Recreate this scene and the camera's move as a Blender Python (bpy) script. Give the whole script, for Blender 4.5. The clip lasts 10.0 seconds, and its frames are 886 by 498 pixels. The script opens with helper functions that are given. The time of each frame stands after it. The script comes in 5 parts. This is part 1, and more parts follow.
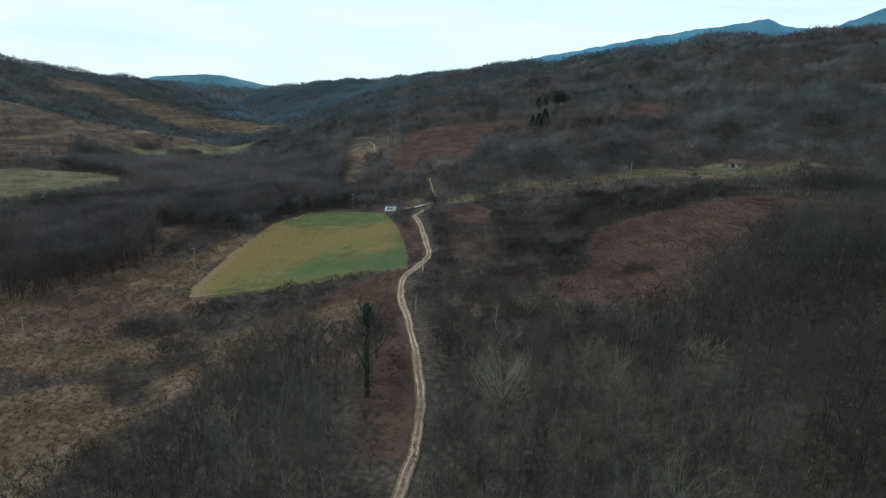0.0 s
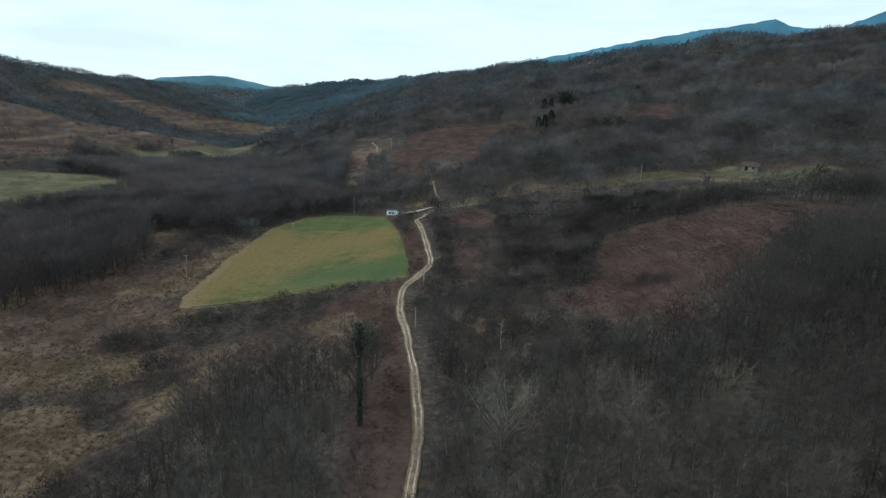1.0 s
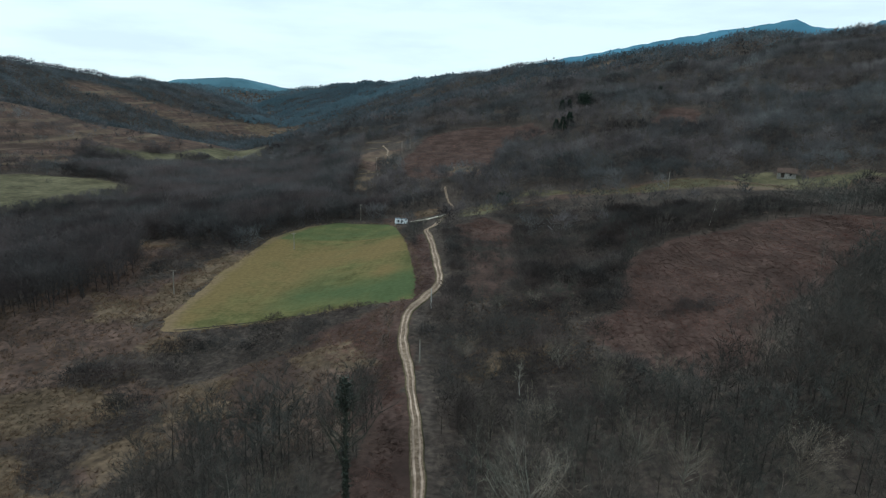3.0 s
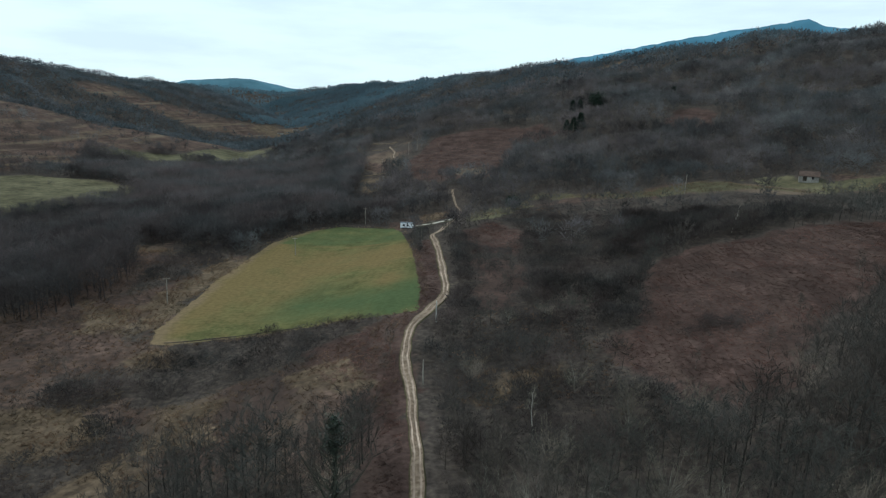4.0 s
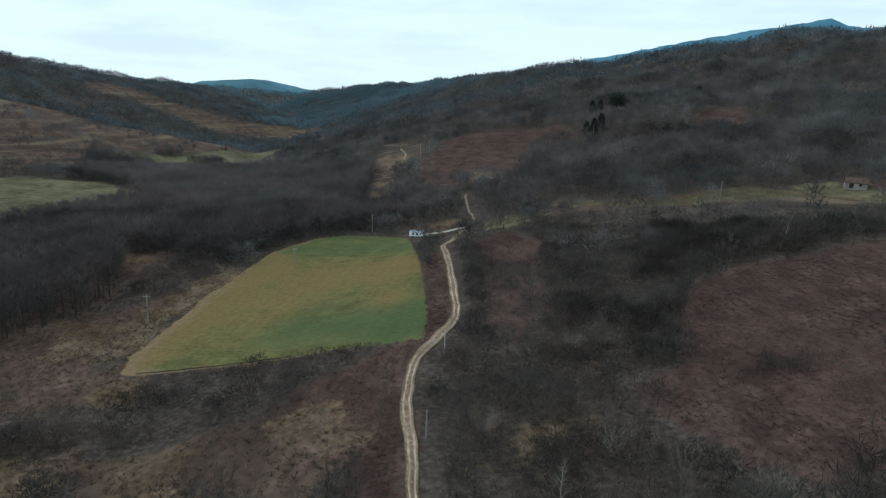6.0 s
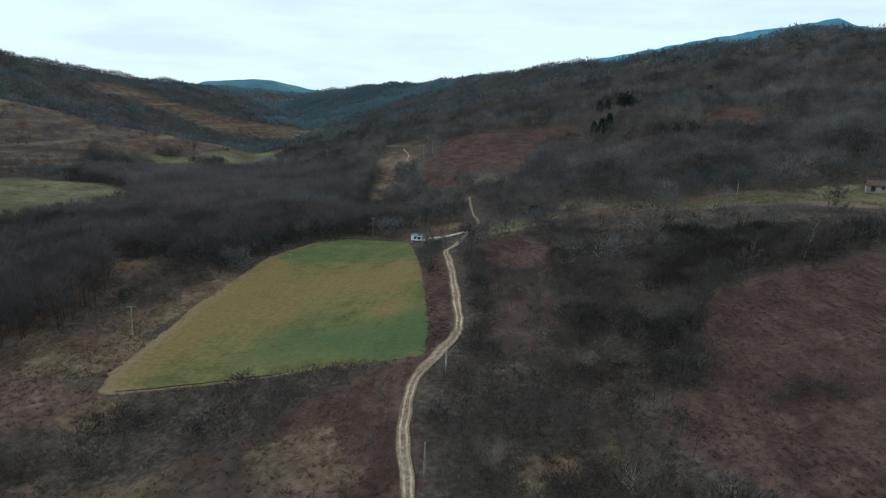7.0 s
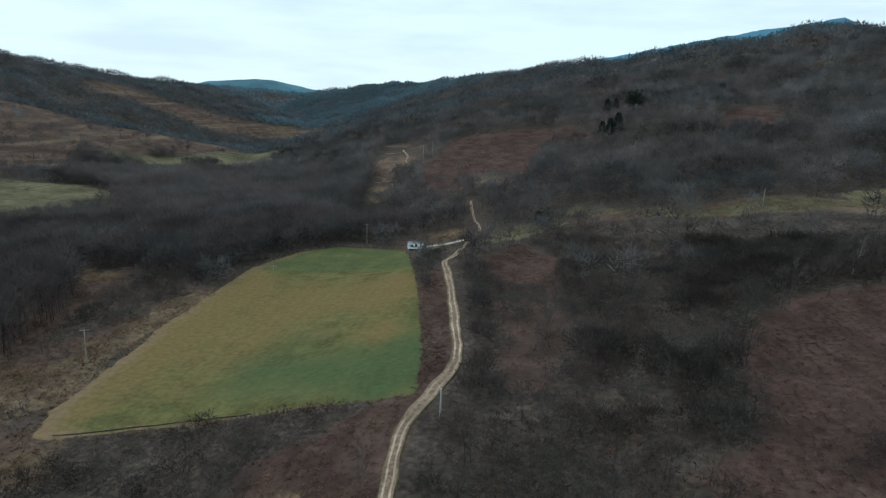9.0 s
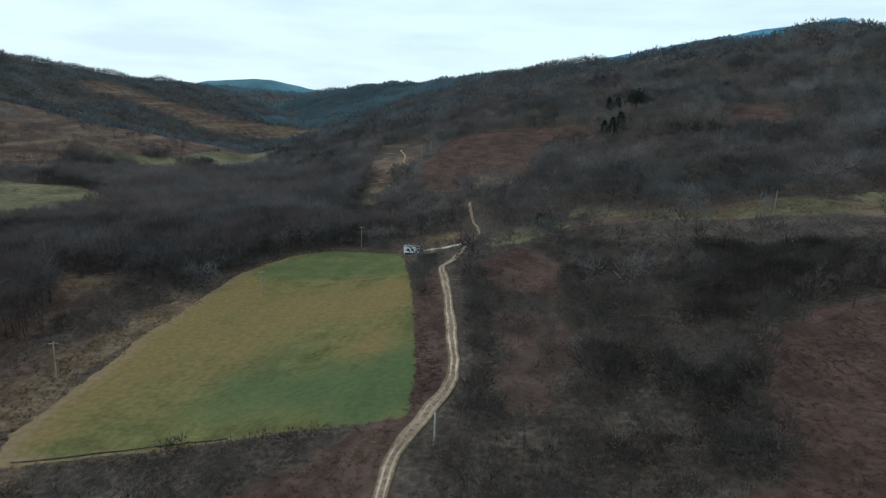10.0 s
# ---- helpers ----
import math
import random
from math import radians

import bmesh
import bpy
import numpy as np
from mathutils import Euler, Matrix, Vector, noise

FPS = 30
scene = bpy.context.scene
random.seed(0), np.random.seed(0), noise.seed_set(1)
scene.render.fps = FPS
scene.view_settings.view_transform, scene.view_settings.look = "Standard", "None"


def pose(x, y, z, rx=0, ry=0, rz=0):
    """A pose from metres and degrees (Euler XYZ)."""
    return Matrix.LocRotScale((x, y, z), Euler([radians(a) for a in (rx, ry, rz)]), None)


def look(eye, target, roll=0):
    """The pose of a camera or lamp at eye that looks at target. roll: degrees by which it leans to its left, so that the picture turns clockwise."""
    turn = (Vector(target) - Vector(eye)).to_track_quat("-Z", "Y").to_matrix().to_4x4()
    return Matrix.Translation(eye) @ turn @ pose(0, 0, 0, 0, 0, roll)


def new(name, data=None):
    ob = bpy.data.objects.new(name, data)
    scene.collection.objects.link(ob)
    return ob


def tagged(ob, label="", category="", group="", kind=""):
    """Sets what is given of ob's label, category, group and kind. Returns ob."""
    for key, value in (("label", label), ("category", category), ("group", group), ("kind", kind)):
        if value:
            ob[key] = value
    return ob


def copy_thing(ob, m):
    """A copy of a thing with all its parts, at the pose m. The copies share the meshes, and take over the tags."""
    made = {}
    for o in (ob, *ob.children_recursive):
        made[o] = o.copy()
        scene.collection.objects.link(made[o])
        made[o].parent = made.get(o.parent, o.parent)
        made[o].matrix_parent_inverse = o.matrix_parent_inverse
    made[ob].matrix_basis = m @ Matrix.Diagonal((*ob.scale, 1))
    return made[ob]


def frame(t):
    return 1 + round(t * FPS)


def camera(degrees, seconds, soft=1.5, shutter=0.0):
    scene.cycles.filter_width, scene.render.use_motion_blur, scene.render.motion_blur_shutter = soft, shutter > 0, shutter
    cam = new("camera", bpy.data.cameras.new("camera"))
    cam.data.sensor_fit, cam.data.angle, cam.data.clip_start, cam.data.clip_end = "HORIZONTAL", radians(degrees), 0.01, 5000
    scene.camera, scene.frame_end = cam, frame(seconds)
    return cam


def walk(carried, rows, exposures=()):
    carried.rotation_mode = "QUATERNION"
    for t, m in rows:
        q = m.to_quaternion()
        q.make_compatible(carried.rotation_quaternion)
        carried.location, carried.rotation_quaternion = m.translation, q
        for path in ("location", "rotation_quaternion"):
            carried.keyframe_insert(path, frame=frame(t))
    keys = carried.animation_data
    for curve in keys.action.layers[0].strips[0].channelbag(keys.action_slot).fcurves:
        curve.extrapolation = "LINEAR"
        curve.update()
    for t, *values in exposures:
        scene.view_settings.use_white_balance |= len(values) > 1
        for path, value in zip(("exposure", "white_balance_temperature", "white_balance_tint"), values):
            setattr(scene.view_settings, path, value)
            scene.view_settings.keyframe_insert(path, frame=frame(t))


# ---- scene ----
from mathutils import geometry

cam = camera(74.0, 10.0, soft=1.25)
# seconds, place, turn to the left, upward tilt, lean
FLIGHT = [
    (0.0, 2.881, -6.861, 60.611, 0.705, -14.412, 1.946),
    (0.5, 3.208, -2.305, 60.587, 0.930, -14.371, 1.923),
    (1.0, 3.460, 2.299, 60.553, 1.189, -14.334, 1.905),
    (1.5, 3.645, 6.946, 60.509, 1.485, -14.301, 1.891),
    (2.0, 3.767, 11.630, 60.454, 1.816, -14.270, 1.881),
    (2.5, 3.834, 16.343, 60.387, 2.177, -14.244, 1.874),
    (4.0, 3.762, 30.597, 60.109, 3.351, -14.183, 1.872),
    (4.5, 3.669, 35.365, 59.987, 3.737, -14.167, 1.876),
    (5.0, 3.551, 40.129, 59.849, 4.101, -14.153, 1.882),
    (5.5, 3.414, 44.886, 59.694, 4.433, -14.142, 1.888),
    (7.0, 2.957, 59.035, 59.121, 5.149, -14.119, 1.907),
    (7.5, 2.810, 63.692, 58.890, 5.279, -14.114, 1.913),
    (8.0, 2.677, 68.306, 58.639, 5.356, -14.111, 1.917),
    (8.5, 2.562, 72.873, 58.366, 5.385, -14.107, 1.921),
    (9.0, 2.472, 77.385, 58.069, 5.378, -14.105, 1.921),
    (9.5, 2.415, 81.837, 57.751, 5.355, -14.103, 1.920),
    (10.0, 2.394, 86.223, 57.407, 5.337, -14.101, 1.916),
]
walk(cam, [(t, pose(x, y, z, 0, 0, yaw) @ pose(0, 0, 0, 90 + tilt, 0, 0) @ pose(0, 0, 0, 0, 0, lean)) for t, x, y, z, yaw, tilt, lean in FLIGHT],
     exposures=[(0, 0.10, 6180, 13), (2.5, 0.05, 6180, 13), (5, 0.02, 6180, 13), (10, 0.0, 6180, 13)])

# ---- light: an overcast winter sky and a veiled sun ----
SUN_UP, SUN_TURN = radians(48), radians(-65)
world = bpy.data.worlds.new("overcast_sky")
scene.world = world
world.use_nodes = True
wt = world.node_tree
wt.nodes.clear()
sky = wt.nodes.new("ShaderNodeTexSky")
sky.sky_type = 'NISHITA'
sky.sun_disc = False
sky.sun_elevation, sky.sun_rotation = SUN_UP, SUN_TURN
sky_level = wt.nodes.new("ShaderNodeVectorMath")
sky_level.operation = 'SCALE'
sky_level.inputs["Scale"].default_value = 0.12
coord = wt.nodes.new("ShaderNodeTexCoord")
stretch = wt.nodes.new("ShaderNodeMapping")
stretch.inputs["Scale"].default_value = (1.6, 1.6, 9.0)
cloud = wt.nodes.new("ShaderNodeTexNoise")
cloud.inputs["Scale"].default_value = 2.6
cloud.inputs["Detail"].default_value = 6
cloud.inputs["Roughness"].default_value = 0.55
tone = wt.nodes.new("ShaderNodeValToRGB")
tone.color_ramp.elements[0].position, tone.color_ramp.elements[0].color = 0.30, (0.66, 0.84, 0.89, 1)
tone.color_ramp.elements[1].position, tone.color_ramp.elements[1].color = 0.56, (0.77, 0.97, 0.985, 1)
veil = wt.nodes.new("ShaderNodeMix")
veil.data_type = 'RGBA'
veil.inputs["Factor"].default_value = 0.93
back = wt.nodes.new("ShaderNodeBackground")
back.inputs["Strength"].default_value = 1.06
wout = wt.nodes.new("ShaderNodeOutputWorld")
wt.links.new(coord.outputs["Generated"], stretch.inputs["Vector"])
wt.links.new(stretch.outputs["Vector"], cloud.inputs["Vector"])
wt.links.new(cloud.outputs["Fac"], tone.inputs["Fac"])
wt.links.new(sky.outputs["Color"], sky_level.inputs[0])
wt.links.new(sky_level.outputs["Vector"], veil.inputs["A"])
wt.links.new(tone.outputs["Color"], veil.inputs["B"])
wt.links.new(veil.outputs["Result"], back.inputs["Color"])
wt.links.new(back.outputs["Background"], wout.inputs["Surface"])
sun = new("sun", bpy.data.lights.new("sun", 'SUN'))
sun.data.energy, sun.data.angle, sun.data.color = 1.5, radians(30), (1.0, 0.94, 0.86)
sun.matrix_world = look(300 * Vector((math.cos(SUN_UP) * math.sin(SUN_TURN), math.cos(SUN_UP) * math.cos(SUN_TURN), math.sin(SUN_UP))), (0, 0, 0))


# ---- materials ----
def surface(name, colours, size=1.0, rough=0.9, bump=0.3, coarse=9.0, tint=0.0, metal=0.0, pick=False, thin=0.0):
    """Uneven matt surface: colours from a fine noise, lightened and darkened by a coarse one, by the attribute tint and piece by piece."""
    m = bpy.data.materials.new(name)
    m.use_nodes = True
    t = m.node_tree
    bsdf = t.nodes["Principled BSDF"]
    bsdf.inputs["Roughness"].default_value = rough
    bsdf.inputs["Metallic"].default_value = metal
    bsdf.inputs["Specular IOR Level"].default_value = 0.02 if rough > 0.8 else 0.4
    place = t.nodes.new("ShaderNodeNewGeometry")
    fine = t.nodes.new("ShaderNodeTexNoise")
    fine.inputs["Scale"].default_value = 1.0 / size
    fine.inputs["Detail"].default_value = 5
    wide = t.nodes.new("ShaderNodeTexNoise")
    wide.inputs["Scale"].default_value = 1.0 / (size * coarse)
    wide.inputs["Detail"].default_value = 3
    for n in (fine, wide):
        t.links.new(place.outputs["Position"], n.inputs["Vector"])
    ramp = t.nodes.new("ShaderNodeValToRGB")
    stops = ramp.color_ramp.elements
    for i, c in enumerate(colours):
        pos = 0.32 + 0.36 * i / max(1, len(colours) - 1)
        e = stops[i] if i < 2 else stops.new(pos)
        e.position, e.color = pos, (*c, 1)
    t.links.new(fine.outputs["Fac"], ramp.inputs["Fac"])
    level = t.nodes.new("ShaderNodeMapRange")
    level.inputs["From Min"].default_value, level.inputs["From Max"].default_value = 0.3, 0.7
    level.inputs["To Min"].default_value, level.inputs["To Max"].default_value = 0.72, 1.28
    t.links.new(wide.outputs["Fac"], level.inputs["Value"])
    value = level.outputs["Result"]
    if tint:
        own = t.nodes.new("ShaderNodeAttribute")
        own.attribute_name = "tint"
        spread = t.nodes.new("ShaderNodeMapRange")
        spread.inputs["To Min"].default_value, spread.inputs["To Max"].default_value = 1 - tint, 1 + tint
        t.links.new(own.outputs["Fac"], spread.inputs["Value"])
        times = t.nodes.new("ShaderNodeMath")
        times.operation = 'MULTIPLY'
        t.links.new(value, times.inputs[0])
        t.links.new(spread.outputs["Result"], times.inputs[1])
        value = times.outputs["Value"]
    if pick:
        info = t.nodes.new("ShaderNodeObjectInfo")
        spread = t.nodes.new("ShaderNodeMapRange")
        spread.inputs["To Min"].default_value, spread.inputs["To Max"].default_value = 0.6, 1.45
        t.links.new(info.outputs["Random"], spread.inputs["Value"])
        times = t.nodes.new("ShaderNodeMath")
        times.operation = 'MULTIPLY'
        t.links.new(value, times.inputs[0])
        t.links.new(spread.outputs["Result"], times.inputs[1])
        value = times.outputs["Value"]
    mul = t.nodes.new("ShaderNodeVectorMath")
    mul.operation = 'SCALE'
    t.links.new(ramp.outputs["Color"], mul.inputs[0])
    t.links.new(value, mul.inputs["Scale"])
    t.links.new(mul.outputs["Vector"], bsdf.inputs["Base Color"])
    shade = mul.outputs["Vector"]
    if tint or pick:
        drift = t.nodes.new("ShaderNodeTexNoise")
        drift.inputs["Scale"].default_value, drift.inputs["Detail"].default_value = 1 / (7 + 3 * size), 2
        t.links.new(place.outputs["Position"], drift.inputs["Vector"])
        cast = t.nodes.new("ShaderNodeValToRGB")
        cast.color_ramp.elements[0].position, cast.color_ramp.elements[0].color = 0.36, (0.93, 1.0, 1.0, 1)
        cast.color_ramp.elements[1].position, cast.color_ramp.elements[1].color = 0.64, (1.10, 0.99, 0.97, 1)
        t.links.new(drift.outputs["Fac"], cast.inputs["Fac"])
        both_tones = t.nodes.new("ShaderNodeVectorMath")
        both_tones.operation = 'MULTIPLY'
        t.links.new(shade, both_tones.inputs[0])
        t.links.new(cast.outputs["Color"], both_tones.inputs[1])
        shade = both_tones.outputs["Vector"]
        t.links.new(shade, bsdf.inputs["Base Color"])
    if thin:
        glow = t.nodes.new("ShaderNodeBsdfTranslucent")
        both = t.nodes.new("ShaderNodeMixShader")
        both.inputs["Fac"].default_value = thin
        t.links.new(shade, glow.inputs["Color"])
        t.links.new(bsdf.outputs["BSDF"], both.inputs[1])
        t.links.new(glow.outputs["BSDF"], both.inputs[2])
        t.links.new(both.outputs["Shader"], t.nodes["Material Output"].inputs["Surface"])
    if bump:
        b = t.nodes.new("ShaderNodeBump")
        b.inputs["Strength"].default_value, b.inputs["Distance"].default_value = bump, size * 0.5
        t.links.new(fine.outputs["Fac"], b.inputs["Height"])
        t.links.new(b.outputs["Normal"], bsdf.inputs["Normal"])
    return m


def blend(m, layers, wear=0.37):
    """Lays further ground covers over a surface, each by an attribute with a ragged edge: (attribute, dark, light, noise size), and bands of other growth along the contours: (1 / length, 1 / height, colour, share)."""
    t = m.node_tree
    bsdf = t.nodes["Principled BSDF"]
    base = bsdf.inputs["Base Color"].links[0].from_socket
    place = t.nodes.new("ShaderNodeNewGeometry")
    for attribute, dark, light, size, *terrace in layers:
        own = t.nodes.new("ShaderNodeAttribute")
        own.attribute_name = attribute
        n = t.nodes.new("ShaderNodeTexNoise")
        n.inputs["Scale"].default_value, n.inputs["Detail"].default_value, n.inputs["Roughness"].default_value = 1 / size, 7, 0.62
        t.links.new(place.outputs["Position"], n.inputs["Vector"])
        ramp = t.nodes.new("ShaderNodeValToRGB")
        ramp.color_ramp.elements[0].position, ramp.color_ramp.elements[0].color = 0.34, (*dark, 1)
        ramp.color_ramp.elements[1].position, ramp.color_ramp.elements[1].color = 0.64, (*light, 1)
        t.links.new(n.outputs["Fac"], ramp.inputs["Fac"])
        edge = t.nodes.new("ShaderNodeMath")
        edge.operation = 'ADD'
        t.links.new(own.outputs["Fac"], edge.inputs[0])
        t.links.new(n.outputs["Fac"], edge.inputs[1])
        broad = t.nodes.new("ShaderNodeTexNoise")
        broad.inputs["Scale"].default_value, broad.inputs["Detail"].default_value = 1 / (size * 7), 4
        t.links.new(place.outputs["Position"], broad.inputs["Vector"])
        level = t.nodes.new("ShaderNodeMapRange")
        level.inputs["From Min"].default_value, level.inputs["From Max"].default_value = 0.32, 0.68
        level.inputs["To Min"].default_value, level.inputs["To Max"].default_value = 1 - wear, 1 + wear
        t.links.new(broad.outputs["Fac"], level.inputs["Value"])
        worn = t.nodes.new("ShaderNodeVectorMath")
        worn.operation = 'SCALE'
        t.links.new(ramp.outputs["Color"], worn.inputs[0])
        t.links.new(level.outputs["Result"], worn.inputs["Scale"])
        own_colour = worn.outputs["Vector"]
        for along, up, tone, share in terrace:
            lay = t.nodes.new("ShaderNodeMapping")
            lay.inputs["Scale"].default_value = (along, along, up)
            bands = t.nodes.new("ShaderNodeTexNoise")
            bands.inputs["Scale"].default_value, bands.inputs["Detail"].default_value = 1.0, 5
            t.links.new(place.outputs["Position"], lay.inputs["Vector"])
            t.links.new(lay.outputs["Vector"], bands.inputs["Vector"])
            step = t.nodes.new("ShaderNodeMapRange")
            step.inputs["From Min"].default_value, step.inputs["From Max"].default_value = 0.50, 0.66
            step.inputs["To Max"].default_value = share
            t.links.new(bands.outputs["Fac"], step.inputs["Value"])
            other = t.nodes.new("ShaderNodeMix")
            other.data_type = 'RGBA'
            other.inputs["B"].default_value = (*tone, 1)
            t.links.new(step.outputs["Result"], other.inputs["Factor"])
            t.links.new(own_colour, other.inputs["A"])
            own_colour = other.outputs["Result"]
        cut = t.nodes.new("ShaderNodeMapRange")
        cut.inputs["From Min"].default_value, cut.inputs["From Max"].default_value = 0.85, 1.15
        t.links.new(edge.outputs["Value"], cut.inputs["Value"])
        mix = t.nodes.new("ShaderNodeMix")
        mix.data_type = 'RGBA'
        t.links.new(cut.outputs["Result"], mix.inputs["Factor"])
        t.links.new(base, mix.inputs["A"])
        t.links.new(own_colour, mix.inputs["B"])
        base = mix.outputs["Result"]
    t.links.new(base, bsdf.inputs["Base Color"])
    return m


LITTER = blend(surface("leaf_litter", [(0.032, 0.027, 0.024), (0.053, 0.044, 0.038), (0.080, 0.066, 0.054)], 1.1, bump=0.6),
               [("heath", (0.040, 0.028, 0.0235), (0.104, 0.070, 0.056), 1.8, (0.008, 0.32, (0.150, 0.118, 0.082), 0.75), (0.011, 0.27, (0.040, 0.030, 0.026), 0.8)),
                ("bracken", (0.038, 0.0255, 0.0218), (0.078, 0.051, 0.0435), 1.0, (0.05, 0.9, (0.080, 0.056, 0.046), 0.5), (0.06, 1.1, (0.036, 0.025, 0.022), 0.7)),
                ("straw", (0.052, 0.039, 0.028), (0.125, 0.092, 0.062), 1.4),
                ("grass", (0.058, 0.056, 0.034), (0.113, 0.103, 0.062), 4.0)])


def sward(name, base, layers):
    """Mown grass: soft broad patches of other colours by attributes, faint mowing lines and fine tufts."""
    m = surface(name, base, 0.45, bump=0.12, coarse=14)
    t = m.node_tree
    bsdf = t.nodes["Principled BSDF"]
    colour = bsdf.inputs["Base Color"].links[0].from_socket
    place = t.nodes.new("ShaderNodeNewGeometry")

    def grain(scale, detail, turn=0.0):
        lay = t.nodes.new("ShaderNodeMapping")
        lay.inputs["Scale"].default_value = scale
        lay.inputs["Rotation"].default_value = (0, 0, turn)
        n = t.nodes.new("ShaderNodeTexNoise")
        n.inputs["Scale"].default_value, n.inputs["Detail"].default_value = 1.0, detail
        t.links.new(place.outputs["Position"], lay.inputs["Vector"])
        t.links.new(lay.outputs["Vector"], n.inputs["Vector"])
        return n.outputs["Fac"]

    def sum_of(a, b, share):
        n = t.nodes.new("ShaderNodeMath")
        n.operation = 'MULTIPLY_ADD'
        n.inputs[1].default_value = share
        t.links.new(b, n.inputs[0])
        t.links.new(a, n.inputs[2])
        return n.outputs["Value"]

    broad, small = grain((0.11, 0.11, 0.11), 4), grain((0.8, 0.8, 0.8), 5)
    lines = grain((0.55, 0.02, 0.02), 2, 0.1)
    for attribute, tone in layers:
        own = t.nodes.new("ShaderNodeAttribute")
        own.attribute_name = attribute
        value = sum_of(sum_of(sum_of(own.outputs["Fac"], broad, 0.9), small, 0.35), lines, 0.10)
        cut = t.nodes.new("ShaderNodeMapRange")
        cut.inputs["From Min"].default_value, cut.inputs["From Max"].default_value = 0.90, 1.40
        t.links.new(value, cut.inputs["Value"])
        mix = t.nodes.new("ShaderNodeMix")
        mix.data_type = 'RGBA'
        mix.inputs["B"].default_value = (*tone, 1)
        t.links.new(cut.outputs["Result"], mix.inputs["Factor"])
        t.links.new(colour, mix.inputs["A"])
        colour = mix.outputs["Result"]
    for source, low, high in ((lines, 0.96, 1.04), (small, 0.84, 1.16)):
        level = t.nodes.new("ShaderNodeMapRange")
        level.inputs["From Min"].default_value, level.inputs["From Max"].default_value = 0.3, 0.7
        level.inputs["To Min"].default_value, level.inputs["To Max"].default_value = low, high
        t.links.new(source, level.inputs["Value"])
        mul = t.nodes.new("ShaderNodeVectorMath")
        mul.operation = 'SCALE'
        t.links.new(colour, mul.inputs[0])
        t.links.new(level.outputs["Result"], mul.inputs["Scale"])
        colour = mul.outputs["Vector"]
    t.links.new(colour, bsdf.inputs["Base Color"])
    return m


FIELD = sward("mown_grass", [(0.075, 0.078, 0.031), (0.088, 0.088, 0.036), (0.102, 0.099, 0.042)],
              [("dry", (0.130, 0.098, 0.043)), ("fresh", (0.058, 0.081, 0.036)), ("bare", (0.150, 0.110, 0.064))])
TRACK = blend(surface("rutted_track", [(0.10, 0.072, 0.050), (0.155, 0.116, 0.084), (0.22, 0.17, 0.128)], 0.7, bump=0.5),
              [("rut", (0.215, 0.162, 0.124), (0.325, 0.256, 0.204), 1.6), ("verge", (0.044, 0.040, 0.024), (0.09, 0.078, 0.046), 1.0)])
PALE_TRACK = surface("pale_gravel", [(0.24, 0.22, 0.19), (0.40, 0.37, 0.33)], 0.6, bump=0.4)
BARK = surface("grey_bark", [(0.075, 0.069, 0.060), (0.14, 0.128, 0.110), (0.225, 0.205, 0.176)], 0.35, bump=0.5, pick=True)
TWIG = surface("bare_twigs", [(0.056, 0.054, 0.048), (0.094, 0.089, 0.078)], 1.2, bump=0.0, thin=0.3, pick=True)
PALE_BARK = surface("pale_smooth_bark", [(0.115, 0.106, 0.088), (0.18, 0.166, 0.138), (0.25, 0.231, 0.194)], 0.4, bump=0.3, pick=True)
PALE_TWIG = surface("pale_bare_twigs", [(0.125, 0.116, 0.093), (0.20, 0.184, 0.15)], 1.2, bump=0.0, thin=0.3, pick=True)
WOODS = surface("winter_woods", [(0.050, 0.049, 0.045), (0.086, 0.082, 0.074)], 5.0, bump=0.0, thin=0.5, tint=0.36)
# colour lightened a little, as haze lifts dark woods further off
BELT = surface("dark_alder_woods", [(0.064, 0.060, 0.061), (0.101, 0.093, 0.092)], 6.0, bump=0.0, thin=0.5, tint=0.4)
# raised and cooled somewhat: thin haze over the hillside is part of this colour
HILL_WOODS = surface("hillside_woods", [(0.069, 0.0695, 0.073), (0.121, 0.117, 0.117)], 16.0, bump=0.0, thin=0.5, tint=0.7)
# woods with a milder haze tint mixed into the twig colour
MILD_HAZE_WOODS = surface("hazed_grey_woods", [(0.060, 0.075, 0.085), (0.096, 0.113, 0.123)], 25.0, bump=0.0, thin=0.5, tint=0.5)
# haze of the furthest slopes is painted into this wood colour
FAR_HAZE_WOODS = surface("haze_blue_woods", [(0.083, 0.131, 0.159), (0.104, 0.158, 0.188)], 40.0, bump=0.0, thin=0.5, tint=0.14)
SCRUB = surface("bare_scrub", [(0.052, 0.047, 0.046), (0.094, 0.083, 0.078)], 3.0, bump=0.0, thin=0.5, tint=0.42)
FROND = surface("dead_bracken", [(0.088, 0.057, 0.049), (0.176, 0.113, 0.096)], 1.5, bump=0.0, thin=0.5, tint=0.5)
RANK = surface("dead_brown_grass", [(0.085, 0.058, 0.043), (0.19, 0.132, 0.092)], 2.5, bump=0.0, tint=0.55, thin=0.5)
STRAW = surface("dry_grass", [(0.12, 0.09, 0.06), (0.23, 0.176, 0.12)], 1.2, bump=0.0, thin=0.5, tint=0.45)
NEEDLE = surface("dark_needles", [(0.019, 0.031, 0.025), (0.042, 0.061, 0.046)], 1.5, bump=0.0, tint=0.4)
IVY = surface("ivy_leaves", [(0.013, 0.019, 0.013), (0.028, 0.037, 0.023)], 0.5, rough=0.5, bump=0.0, tint=0.4)
BIRCH = surface("white_birch_bark", [(0.22, 0.21, 0.19), (0.42, 0.40, 0.36)], 0.4, bump=0.2)
